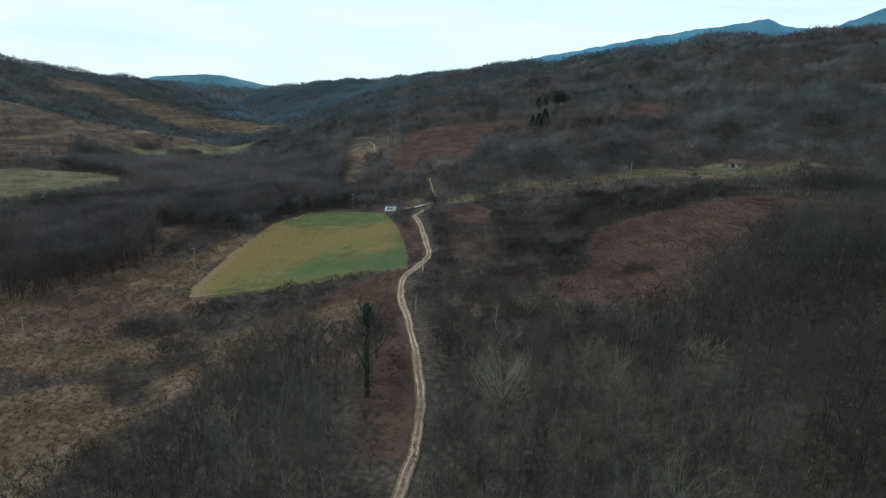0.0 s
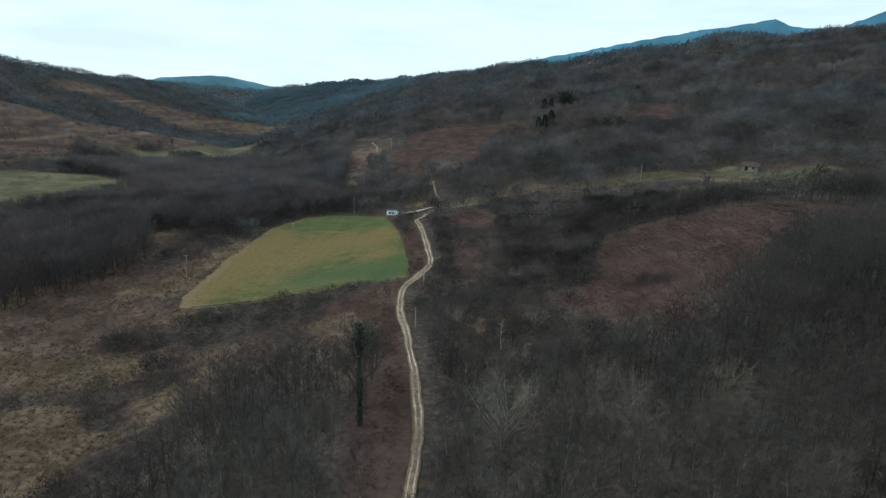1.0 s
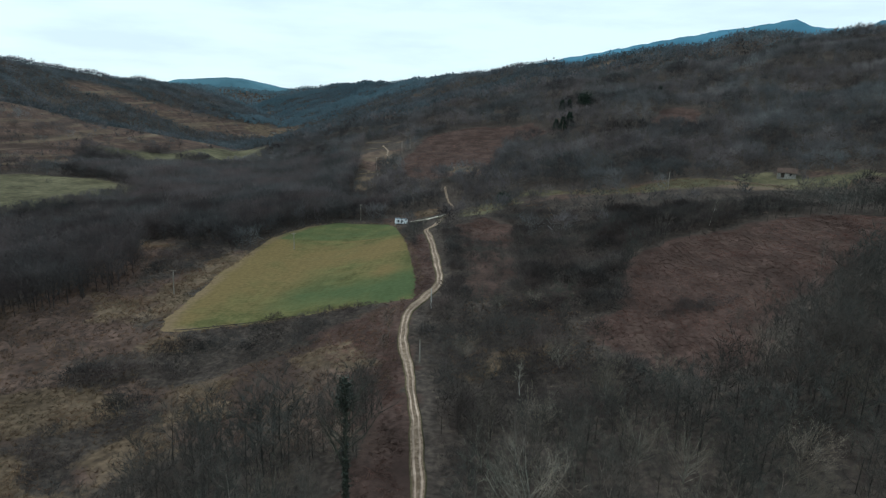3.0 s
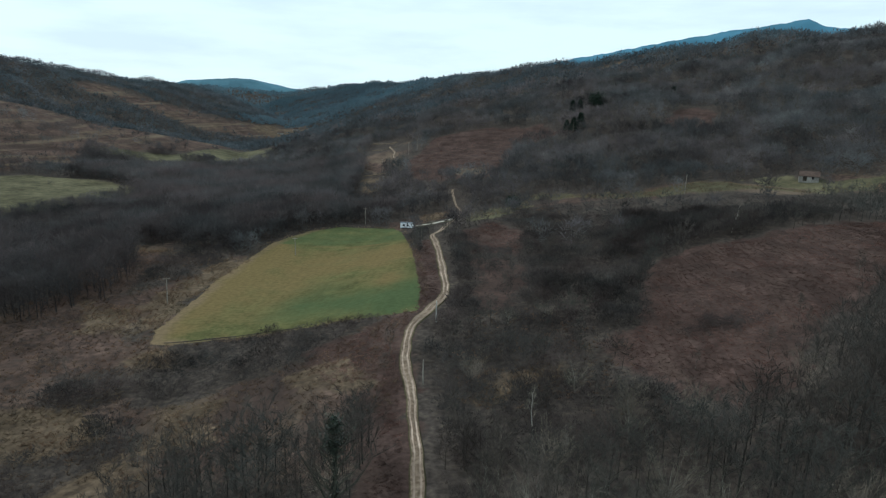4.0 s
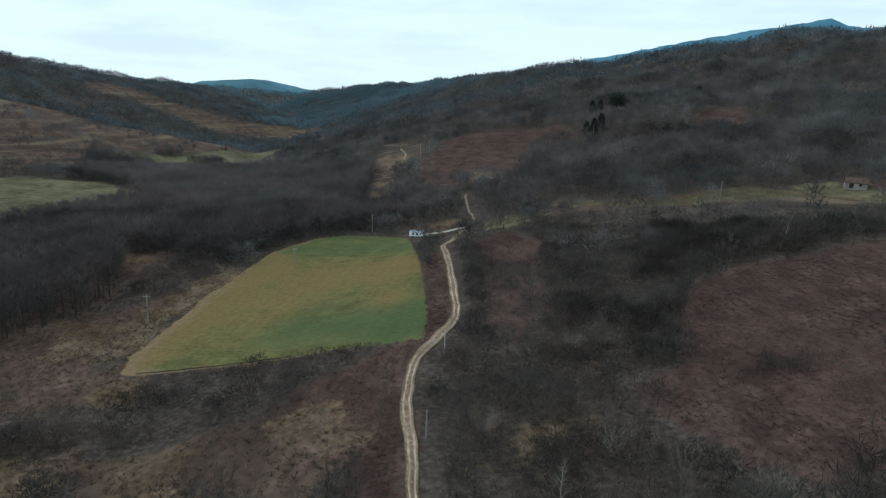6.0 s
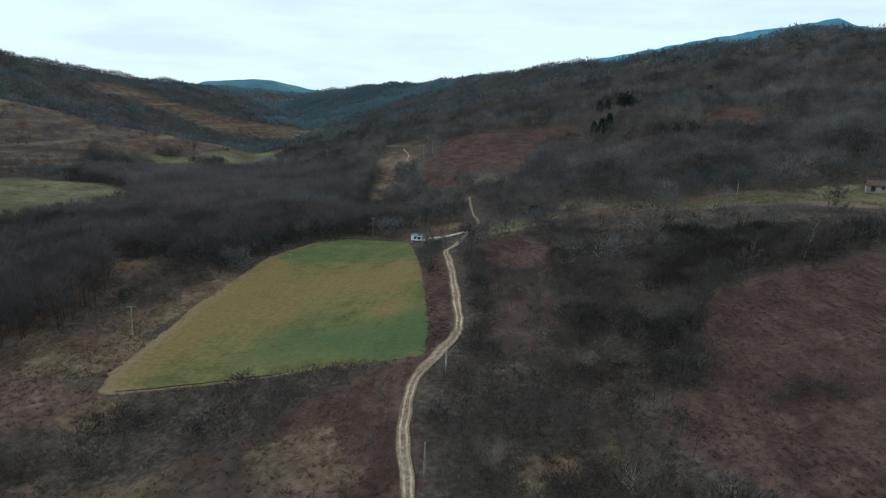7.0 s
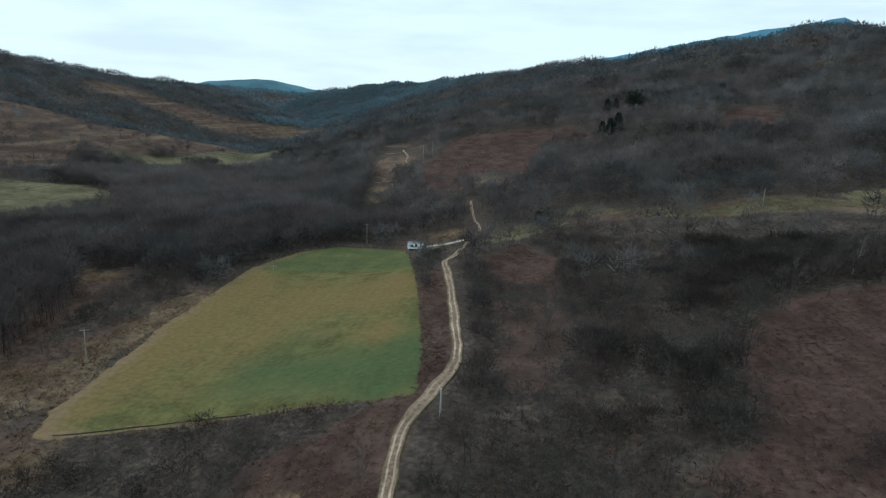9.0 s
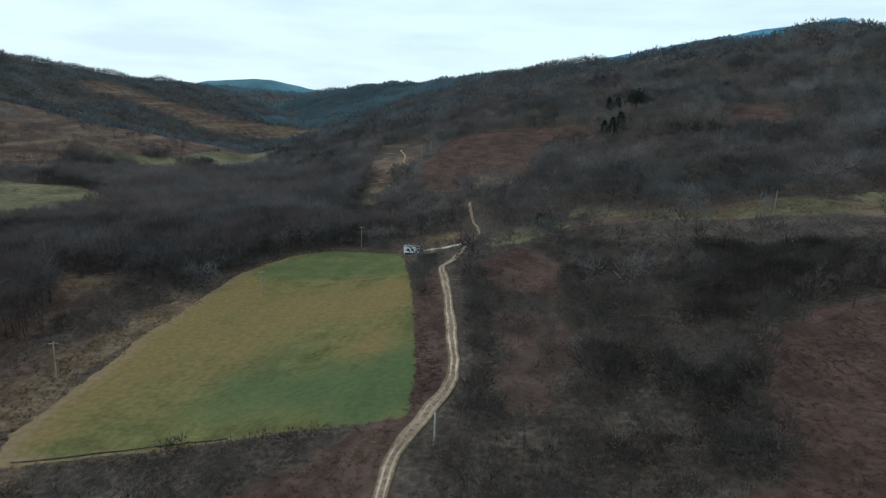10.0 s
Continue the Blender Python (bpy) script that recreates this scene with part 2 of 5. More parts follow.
MOSSY_BARK = surface("mossy_bark", [(0.040, 0.040, 0.030), (0.085, 0.083, 0.066)], 0.4, bump=0.5)
POLE_WOOD = surface("weathered_pole_wood", [(0.19, 0.17, 0.145), (0.32, 0.29, 0.25)], 0.3, bump=0.4)
CONCRETE = surface("pale_concrete", [(0.36, 0.35, 0.32), (0.5, 0.48, 0.45)], 0.25, bump=0.3)
PORCELAIN = surface("brown_porcelain", [(0.08, 0.05, 0.035), (0.10, 0.06, 0.04)], 0.1, rough=0.2, bump=0.0)
WHITE_PANEL = surface("white_painted_steel", [(0.66, 0.67, 0.68), (0.78, 0.79, 0.80)], 0.8, rough=0.45, bump=0.05)
BLUE_FRAME = surface("grey_blue_steel", [(0.10, 0.13, 0.17), (0.15, 0.18, 0.22)], 0.5, rough=0.5, bump=0.05)
GLASS = surface("dark_window_glass", [(0.012, 0.014, 0.016), (0.016, 0.018, 0.02)], 0.5, rough=0.08, bump=0.0)
STONE = surface("old_lime_plaster", [(0.2, 0.185, 0.165), (0.34, 0.318, 0.288)], 0.6, bump=0.5)
ROOF_TILE = surface("weathered_roof_tiles", [(0.06, 0.045, 0.038), (0.11, 0.078, 0.065)], 0.4, bump=0.5)
DARK_WOOD = surface("dark_boards", [(0.03, 0.025, 0.02), (0.06, 0.05, 0.04)], 0.3, bump=0.3)
# the blue of both mountain colours stands in for haze over the distance
HAZE_ROUND_HILL = surface("haze_tinted_mountain", [(0.060, 0.138, 0.178), (0.080, 0.172, 0.216)], 110.0, rough=1.0, bump=0.0, coarse=3)
HAZE_HILL = surface("haze_blue_ridge", [(0.052, 0.150, 0.215), (0.066, 0.175, 0.245)], 160.0, rough=1.0, bump=0.0, coarse=3)


# ---- the lie of the land ----
# crest lines: place, height and how far the side reaches
RIDGE_EAST = [(-434, 1934, 85.7, 330), (-292, 1760, 98, 330), (-180, 1574, 88.9, 340), (-69, 1333, 98.9, 300), (10, 1185, 106.8, 300), (62, 1084, 113.1, 270), (112, 979, 106.7, 270), (154, 871, 115.5, 330), (234, 851, 119, 540), (305, 858, 128, 620), (357, 780, 144.1, 620), (450, 650, 137.6, 620), (560, 520, 133.8, 620), (650, 350, 132, 620), (700, 100, 120, 620), (700, -400, 110, 620)]
RIDGE_WEST = [(-1000, -400, 120, 500), (-1000, 600, 140, 500), (-900, 900, 123.3, 400), (-817, 1029, 106.7, 330), (-794, 1113, 91.1, 330), (-752, 1205, 88.2, 330), (-720, 1340, 71.4, 330), (-715, 1459, 72.8, 250), (-650, 1620, -10, 200)]
SPUR_WEST = [(-820, 520, 94, 330), (-540, 600, 53, 300), (-440, 640, 26, 240), (-385, 690, 3, 210), (-340, 790, -30, 200)]
RIDGE_NORTH = [(-1500, 2150, 110, 600), (-1300, 2250, 92, 600), (-830, 2500, 64, 600), (-600, 2600, 99.4, 600), (-300, 2500, 119.6, 600)]


def smooth(u):
    u = np.clip(u, 0, 1)
    return u * u * (3 - 2 * u)


def ridge(x, y, crest, round_off):
    """Height of a ridge whose sides fall evenly from its crest line."""
    best = np.full(x.shape, -1e9)
    for (ax, ay, az, aw), (bx, by, bz, bw) in zip(crest, crest[1:]):
        s = np.clip(((x - ax) * (bx - ax) + (y - ay) * (by - ay)) / ((bx - ax) ** 2 + (by - ay) ** 2), 0, 1)
        d = np.hypot(x - ax - s * (bx - ax), y - ay - s * (by - ay))
        z = (az + s * (bz - az) + 30) * (1 - (np.sqrt(d * d + round_off ** 2) - round_off) / (aw + s * (bw - aw))) - 30
        best = np.maximum(best, z)
    return best


def waves(x, y, size, seed):
    """Smooth uneven swell in -1..1, made of a few crossing waves."""
    total = 0
    for i in range(5):
        a = seed * 1.7 + i * 2.4
        f = 2 * math.pi / size * (0.7 + 0.23 * i)
        total = total + np.sin(f * (x * math.cos(a) + y * math.sin(a)) + seed * 3.1 + i * 1.9 + 0.8 * np.sin(f * 0.6 * (y * math.cos(a) - x * math.sin(a))))
    return total / 4


def land(x, y):
    x, y = np.asarray(x, float), np.asarray(y, float)
    floor = -22 * smooth((y - 420) / 700) * (1 - smooth((x + 40) / 120)) - 4 * smooth((-60 - x) / 120)
    east = x - 22 * smooth((y - 215) / 90)
    bank = 9 * smooth((east + 64) / 58) + 19 * smooth((x - 5) / 110)
    base = floor + bank * (1 - smooth((y - 500) / 500) * 0.4)
    h = base
    for z, amount, ribs in ((ridge(x, y, RIDGE_EAST, 70), 7, 6), (ridge(x, y, RIDGE_WEST, 50), 8, 5), (ridge(x, y, SPUR_WEST, 40), 2, 1.5), (ridge(x, y, RIDGE_NORTH, 60), 8, 6)):
        up = np.clip((z - base) / 40, 0, 1)
        z = z + up * (amount * waves(x, y, 210, 3) + ribs * waves(x, y, 105, 6))
        k = 7.0
        m = np.maximum(h, z)
        h = m + k * np.log(np.exp((h - m) / k) + np.exp((z - m) / k)) - k * 0.693 * np.exp(-np.abs(h - z) / k)
    near = smooth((np.hypot(x + 40, y - 230) - 90) / 200)
    return h + 1.2 * near * waves(x, y, 90, 1) + 0.25 * waves(x, y, 23, 2)


# ---- plan: outlines of the covers, in metres ----
FIELD_EDGE = [(-75, 158.6), (-60, 163.4), (-46, 165.6), (-30, 166), (-17.3, 166.6), (-9.8, 169.3), (-11.7, 190), (-15.4, 212), (-19, 234), (-27, 275),
              (-30.5, 291), (-36, 300.5), (-62, 300), (-74, 288), (-82, 266), (-82.3, 240), (-82, 212), (-79.5, 186), (-78.4, 168)]
ROAD_LINE = [(-22, -60), (-12, 0), (-4, 45), (-2.6, 62), (-1.35, 71), (-1.1, 80), (-1.75, 92), (-3.65, 107), (-5.1, 116), (-6.75, 126), (-9.4, 139),
             (-10.5, 150), (-10.3, 157), (-9.2, 163.5), (-7, 172), (-4.5, 180), (-4.6, 191), (-6.3, 205), (-8.3, 221), (-11.2, 242),
             (-14.2, 262), (-13.2, 269), (-11.3, 277), (-9.5, 291), (-6.2, 305), (-4.9, 317), (-6.5, 332), (-9, 345), (-10.6, 355), (-11.5, 366)]
FAR_LINE = [(-57, 446), (-56, 456), (-61, 468), (-63, 487), (-69, 512), (-74, 533)]
FAR_BARS = [[(-94, 558), (-82, 551), (-69, 546)], [(-89, 533), (-78, 525), (-66, 518)], [(-76, 433), (-68, 430), (-60, 427)]]
DRIVE_LINE = [(-25, 300.8), (-20, 299.6), (-16, 299.4), (-11.5, 300.5), (-7.6, 301.6)]
BRACKEN = [[(53, 191), (67, 199.5), (88, 202), (127, 215), (150, 205), (112, 172), (78, 148), (63, 138), (57, 124), (46, 119), (34, 137), (33, 148), (44, 155), (47, 172)],
           [(-30, 148), (-20.5, 158), (-11.8, 166.5), (-12.2, 146), (-9.5, 130), (-6.5, 113), (-4, 96), (-9, 92), (-10, 110), (-15, 130), (-25, 132)],
           [(-10.6, 171), (-7.6, 173.5), (-6.6, 185), (-7.5, 203), (-11, 226), (-15.5, 252), (-18, 245), (-15.6, 213), (-12, 190)],
           [(-9.8, 94), (-4.2, 94), (-3.2, 82), (-4.0, 71), (-7.2, 71), (-9.0, 80)],
           [(-2, 257), (10, 281), (21, 257), (17.5, 231), (3, 230)],
           [(-46, 443), (-33, 507), (7, 524), (48, 496), (62, 448), (24, 454), (12, 380), (-22, 392), (-40, 410)],
           [(127, 443), (143, 447), (152, 433), (145, 412), (127, 425)]]
STRAW_PATCHES = [[(25, 339), (42, 334), (65, 315), (69, 302), (62, 299), (47, 321), (28, 330)],
                 [(-3, 295), (2, 312), (27.5, 329), (30, 317), (6.6, 292)],
                 [(-74, 421), (-71, 424), (-61, 418), (-57, 396), (-63, 388), (-71, 398)],
                 [(-113, 190), (-92, 185), (-80, 164), (-97, 167)], [(-75, 154), (-69, 159.5), (-63, 148), (-72, 147)],
                 [(-58, 131), (-44, 130), (-38, 116), (-49, 114)],
                 [(6, 133), (14, 137), (22, 140), (21, 133), (12, 127), (6, 125)], [(-83, 108), (-68, 104), (-54, 91), (-55, 80), (-62, 77), (-78, 95)],
                 [(-160, 112), (-150, 134), (-109, 131), (-87, 124), (-70, 130), (-60, 116), (-74, 108), (-105, 110)],
                 [(-89, 100), (-70, 104), (-57, 82), (-57, 62), (-75, 62), (-92, 80)], [(-140, 262), (-120, 254), (-118, 246), (-138, 250)],
                 [(-89, 168), (-80, 170), (-80, 212), (-80, 242), (-90, 240), (-93, 205)],
                 [(134, 778), (163, 768), (159, 741), (136, 753)], [(-93, 560), (-69, 540), (-55, 524), (-52, 530), (-67, 548), (-93, 569)]]
PASTURES = [[(-400, 425), (-345, 436), (-324, 441), (-296, 444), (-260, 434), (-226, 414), (-215, 385), (-222, 345), (-240, 300), (-345, 270)],
            [(-345, 548), (-328, 577), (-301, 590), (-292, 618), (-284, 712), (-240, 690), (-210, 640), (-214, 590), (-240, 512), (-281, 508), (-300, 556), (-323, 550)],
            [(-24.5, 294), (-15, 296.5), (-9.6, 297), (-8.5, 301), (-13, 302.5), (-24.5, 302.5)], [(0, 288), (1, 307), (10, 314), (20, 320), (20, 307), (12, 294), (3, 286)], [(124, 309), (136, 312), (144, 307), (152, 297), (180, 292), (180, 283), (160, 281), (139, 293), (131, 301)]]
LEDGE = [(65, 307), (81, 300), (98, 304), (115, 305), (124, 295), (140, 290), (170, 284), (170, 278), (128, 284), (105, 277), (88, 278), (74, 287), (64, 293)]
STRAW_PATCHES.insert(1, LEDGE)
STRAW_PATCHES.append([(-450, 1195), (-435, 1300), (-364, 1245), (-335, 1175), (-398, 1150)])
STRAW_PATCHES.append([(-33, 137), (-27, 143), (-20, 140), (-16, 130), (-22, 125), (-30, 130)])
STRAW_PATCHES.append([(-62, 104), (-54, 111), (-45, 111), (-41, 107), (-45, 99), (-55, 98)])
STRAW_PATCHES.append([(-28, 327), (-17, 330), (-10, 320), (-12.5, 305), (-25, 308)])
STRAW_PATCHES.append([(-15, 398), (-13, 411), (8, 405), (11, 386), (0, 389)])
HEATH = [[(-700, 560), (-560, 600), (-488, 640), (-440, 660), (-385, 700), (-320, 800), (-288, 740), (-289, 617), (-313, 598), (-330, 570), (-345, 551), (-328, 503), (-341, 474), (-359, 450), (-480, 400), (-640, 430)],
         [(-160, 50), (-165, 150), (-130, 190), (-142, 262), (-119, 256), (-90, 242), (-84, 180), (-72, 160), (-56, 167), (-12, 167), (-10, 130), (-14, 108), (-45, 104), (-57, 76), (-57, 50)],
         [(-690, 1000), (-690, 1062), (-644, 1092), (-593, 1112), (-571, 1165), (-515, 1140), (-483, 1155), (-440, 1240), (-380, 1260), (-372, 1210), (-420, 1120), (-455, 1075), (-490, 1045), (-520, 1040), (-548, 1044), (-580, 1036), (-605, 1024), (-645, 1015)],
         [(0, 124), (30, 120), (34, 150), (20, 175), (2, 165)], [(-500, 1500), (-400, 1540), (-380, 1600), (-500, 1580)], [(-35, 302), (-8, 306), (-9, 330), (-34, 322)],
         [(-100, 430), (-60, 440), (-45, 500), (-95, 510)],
         [(27, 324), (55, 318), (88, 303), (130, 296), (180, 300), (175, 284), (116, 268), (78, 280), (55, 296), (27, 312)]]


HEDGE = [(-68, 157), (-52, 163.3), (-34, 164.8), (-14, 165.6), (-23, 160), (-28, 149), (-33, 143), (-43, 137), (-52, 131), (-63, 131), (-70, 140)]
EAST = [(0, 105), (-2.2, 116), (-3.8, 126), (-5.8, 138), (-6.8, 150), (-6.2, 158), (-4, 170), (-1.2, 181), (-1.5, 190), (-3, 205), (-5.2, 222), (-8, 243), (-10.5, 260), (-2, 260), (3, 231), (17, 231), (22, 257), (14, 282), (26, 296), (50, 262),
        (68, 248), (93, 232), (130, 226), (88, 207), (66, 204), (52, 195), (44, 172), (42, 157), (31, 150), (32, 136), (40, 112), (28, 106)]
STRIP_FRONT = [(26, 331), (47, 323), (62, 300), (74, 288), (88, 279), (105, 278), (128, 285), (170, 279), (170, 262), (128, 267), (105, 261), (88, 262), (74, 271), (58, 285), (42, 304), (26, 316)]
THICKETS = [HEDGE, EAST, [(-82, 131), (-84, 142), (-75, 146), (-63, 139), (-70, 131), (-74, 124)], [(-84, 162), (-87, 171), (-83, 174), (-79, 165), (-77, 158)],
            [(-17, 223), (-23, 249), (-25, 274), (-21, 290), (-16.5, 286), (-16, 258), (-15, 227)],
            [(-95, 106), (-74, 107), (-64, 114), (-54, 110), (-60, 96), (-85, 92)], [(-104, 196), (-112, 225), (-120, 250), (-96, 262), (-90, 240), (-96, 205)],
            [(-80, 125), (-66, 126), (-54, 119), (-49, 110), (-62, 106), (-78, 112)], [(-87, 99), (-74, 99), (-57, 97), (-42, 86), (-44, 66), (-53, 64), (-60, 78), (-79, 88)],
            [(1.6, 55), (1.9, 80), (1.1, 95), (-0.6, 105), (2.5, 108), (4, 95), (4.2, 55)], [(-6, 45), (-4.9, 64), (-7.4, 64), (-8.2, 45)]]


DARK_BUSHES = [[(-83, 133), (-75, 135), (-64, 133), (-56, 123), (-57, 116), (-67, 115)], [(54, 258), (69, 249), (83, 244), (120, 232), (125, 226), (88, 207), (74, 206), (62, 203), (50, 198), (43, 207), (48, 232)],
               [(18, 195), (28, 197), (37, 190), (39, 179), (34, 171), (28, 177), (20, 180)], [(38, 186), (46, 187), (46, 171), (45, 159), (42, 150), (35, 151), (32, 161)],
               [(-2, 165), (2, 172), (4, 190), (1, 210), (-3, 222), (-4, 205), (-1, 188), (-3, 172)]]
GAPS = [[(0, 220), (18, 228), (21, 199), (15, 172), (5, 172), (2, 189)], [(24, 181), (34, 174), (31, 164), (22, 166)], [(4, 168), (11, 169), (13, 158), (6, 155)], [(25, 150), (32, 152), (33, 137), (24, 132)]]
MEADOW_CLUMPS = [[(-332, 500), (-342, 526), (-334, 542), (-318, 540), (-302, 556), (-292, 538), (-312, 500)], [(-316, 584), (-310, 603), (-298, 604), (-296, 594), (-308, 580)], [(-286, 585), (-277, 606), (-264, 622), (-254, 583), (-279, 577)]]


def edge_gap(x, y, outline):
    """Distance to an outline: positive inside, negative outside."""
    x, y = np.asarray(x, float), np.asarray(y, float)
    gap, inside = np.full(x.shape, 1e9), np.zeros(x.shape, bool)
    for (ax, ay), (bx, by) in zip(outline, outline[1:] + outline[:1]):
        s = np.clip(((x - ax) * (bx - ax) + (y - ay) * (by - ay)) / ((bx - ax) ** 2 + (by - ay) ** 2), 0, 1)
        gap = np.minimum(gap, np.hypot(x - ax - s * (bx - ax), y - ay - s * (by - ay)))
        if by != ay:
            inside ^= ((ay > y) != (by > y)) & (x < ax + (y - ay) / (by - ay) * (bx - ax))
    return np.where(inside, gap, -gap)


def line_gap(x, y, line):
    gap = np.full(np.shape(x), 1e9)
    for (ax, ay), (bx, by) in zip(line, line[1:]):
        s = np.clip(((x - ax) * (bx - ax) + (y - ay) * (by - ay)) / ((bx - ax) ** 2 + (by - ay) ** 2), 0, 1)
        gap = np.minimum(gap, np.hypot(x - ax - s * (bx - ax), y - ay - s * (by - ay)))
    return gap


def cover(x, y, outlines, soft, grow=0.0):
    ragged = soft * (0.9 * waves(x, y, 4.2 * soft + 2, 21) + 0.5 * waves(x, y, 1.7 * soft + 1, 22))
    return np.max([smooth(0.5 + (edge_gap(x, y, o) + grow + ragged) / (2 * soft)) for o in outlines], axis=0)


def mesh_of(name, verts, faces, material, **values):
    """A mesh from arrays, with a value for each corner point where given."""
    verts, faces = np.asarray(verts, np.float32).reshape(-1, 3), np.asarray(faces, np.int32)
    me = bpy.data.meshes.new(name)
    n, k = faces.shape
    me.vertices.add(len(verts))
    me.vertices.foreach_set("co", verts.ravel())
    me.loops.add(n * k)
    me.loops.foreach_set("vertex_index", faces.ravel())
    me.polygons.add(n)
    me.polygons.foreach_set("loop_start", np.arange(0, n * k, k, dtype=np.int32))
    for key, v in values.items():
        me.attributes.new(key, 'FLOAT', 'POINT').data.foreach_set("value", np.asarray(v, np.float32).ravel())
    me.update(calc_edges=True)
    me.materials.append(material)
    return me


def part(name, bm, material, parent, label=""):
    me = bpy.data.meshes.new(name)
    bm.to_mesh(me)
    bm.free()
    me.materials.append(material)
    ob = new(name, me)
    ob.parent = parent
    return tagged(ob, label)


def box(bm, x0, x1, y0, y1, z0, z1, bevel=0.0):
    made = bmesh.ops.create_cube(bm, size=1, matrix=Matrix.Translation(((x0 + x1) / 2, (y0 + y1) / 2, (z0 + z1) / 2)) @ Matrix.Diagonal((x1 - x0, y1 - y0, z1 - z0, 1)))
    if bevel:
        bmesh.ops.bevel(bm, geom=list({e for v in made["verts"] for e in v.link_edges}), offset=bevel, segments=1, affect='EDGES')


def boxes(*sizes, bevel=0.0):
    bm = bmesh.new()
    for s in sizes:
        box(bm, *s, bevel=bevel)
    return bm


def rod(bm, a, b, r0, r1, sides=8):
    a, b = Vector(a), Vector(b)
    m = Matrix.Translation((a + b) / 2) @ (b - a).to_track_quat('Z', 'Y').to_matrix().to_4x4()
    bmesh.ops.create_cone(bm, cap_ends=True, segments=sides, radius1=r0, radius2=r1, depth=(b - a).length, matrix=m)


# ---- ground: one sheet to the horizon, finer near the track ----
def spacing(low, high, step, growth, ends):
    a = list(np.arange(low, high + 0.1, step))
    for side in (1, -1):
        d, p = step, (a[-1] if side > 0 else a[0])
        while (p < ends[1]) if side > 0 else (p > ends[0]):
            d = min(d * growth, 60)
            p += side * d
            a = a + [p] if side > 0 else [p] + a
    return np.array(a)


gx, gy = spacing(-130, 150, 2.5, 1.065, (-4200, 4200)), spacing(50, 330, 2.5, 1.055, (-1500, 4300))
GX, GY = np.meshgrid(gx, gy)
px, py = GX.ravel(), GY.ravel()
nx = len(gx)
quad = (np.arange(len(gy) - 1)[:, None] * nx + np.arange(nx - 1)[None]).ravel()
ground_mesh = mesh_of("ground", np.c_[px, py, land(px, py)], np.c_[quad, quad + 1, quad + nx + 1, quad + nx], LITTER,
                      heath=np.maximum(cover(px, py, HEATH, 10), np.maximum(0.45 * cover(px, py, [EAST], 3) * smooth(0.5 + waves(px, py, 30, 17)), 0.7 * cover(px, py, GAPS[2:], 4))) * (0.82 + 0.16 * np.sin(land(px, py) * 0.85 + 2 * waves(px, py, 160, 9))) * (1 - 0.95 * cover(px, py, THICKETS, 2)), bracken=np.maximum(cover(px, py, BRACKEN, 2.2, 2.5), 0.62 * cover(px, py, GAPS[:1], 4)), straw=np.maximum(np.maximum(cover(px, py, STRAW_PATCHES[3:], 4) * 0.85, cover(px, py, [HEATH[0], HEATH[2]], 12) * (0.22 + 0.36 * np.sin(land(px, py) * 0.75 + 2.5 * waves(px, py, 150, 5)) * smooth(0.6 + waves(px, py, 70, 15)))), cover(px, py, STRAW_PATCHES[:3], 3, 1) * 0.5), grass=np.maximum(np.maximum(cover(px, py, PASTURES, 4), 0.2 * cover(px, py, [STRIP_FRONT], 5)), 0.72 * cover(px, py, STRAW_PATCHES[:3], 3)))
ground_mesh.polygons.foreach_set("use_smooth", np.ones(len(ground_mesh.polygons), bool))
tagged(new("ground", ground_mesh), "valley floor and slopes of dark leaf litter with dead bracken", "ground", kind="structure")


# ---- far mountains, haze painted in as blue ----
def mountain(crest, label, rng, rough, material):
    """A long far ridge: crest by bearing in degrees and height, with slopes to both sides."""
    bearing = np.linspace(crest[0][0], crest[-1][0], 160)
    top = np.interp(bearing, [c[0] for c in crest], [c[1] for c in crest]) + rough * (3.5 * np.sin(bearing * 2.3 + 1) * np.sin(bearing * 0.9) + rng.normal(0, 1.2, 160))
    rows = []
    for reach, share in ((2900, 0.0), (3200, 0.35), (3450, 0.7), (3650, 0.93), (3750, 1.0), (4000, 0.7), (4300, 0.0)):
        a = np.radians(bearing)
        rows.append(np.c_[reach * np.sin(a), 85 + reach * np.cos(a), -60 + (top + 60) * share + rng.normal(0, 4, 160) * (share < 1)])
    v = np.concatenate(rows)
    q = (np.arange(6)[:, None] * 160 + np.arange(159)[None]).ravel()
    me = mesh_of("backdrop", v, np.c_[q, q + 1, q + 161, q + 160], material)
    me.polygons.foreach_set("use_smooth", np.ones(len(me.polygons), bool))
    return tagged(new("backdrop", me), label, "mountain", kind="structure")


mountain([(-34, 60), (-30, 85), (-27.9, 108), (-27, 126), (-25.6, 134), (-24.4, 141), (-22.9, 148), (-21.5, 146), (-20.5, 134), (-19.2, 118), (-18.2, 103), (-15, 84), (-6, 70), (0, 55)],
         "rounded mountain far up the valley, tinted blue as by haze", np.random.default_rng(5), 0.25, HAZE_ROUND_HILL)
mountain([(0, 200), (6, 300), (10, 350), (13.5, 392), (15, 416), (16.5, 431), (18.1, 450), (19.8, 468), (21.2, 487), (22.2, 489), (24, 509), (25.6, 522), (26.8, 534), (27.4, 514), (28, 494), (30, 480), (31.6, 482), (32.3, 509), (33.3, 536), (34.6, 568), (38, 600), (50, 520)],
         "long mountain ridge behind the wooded slope, tinted blue as by haze", np.random.default_rng(6), 1.0, HAZE_HILL)


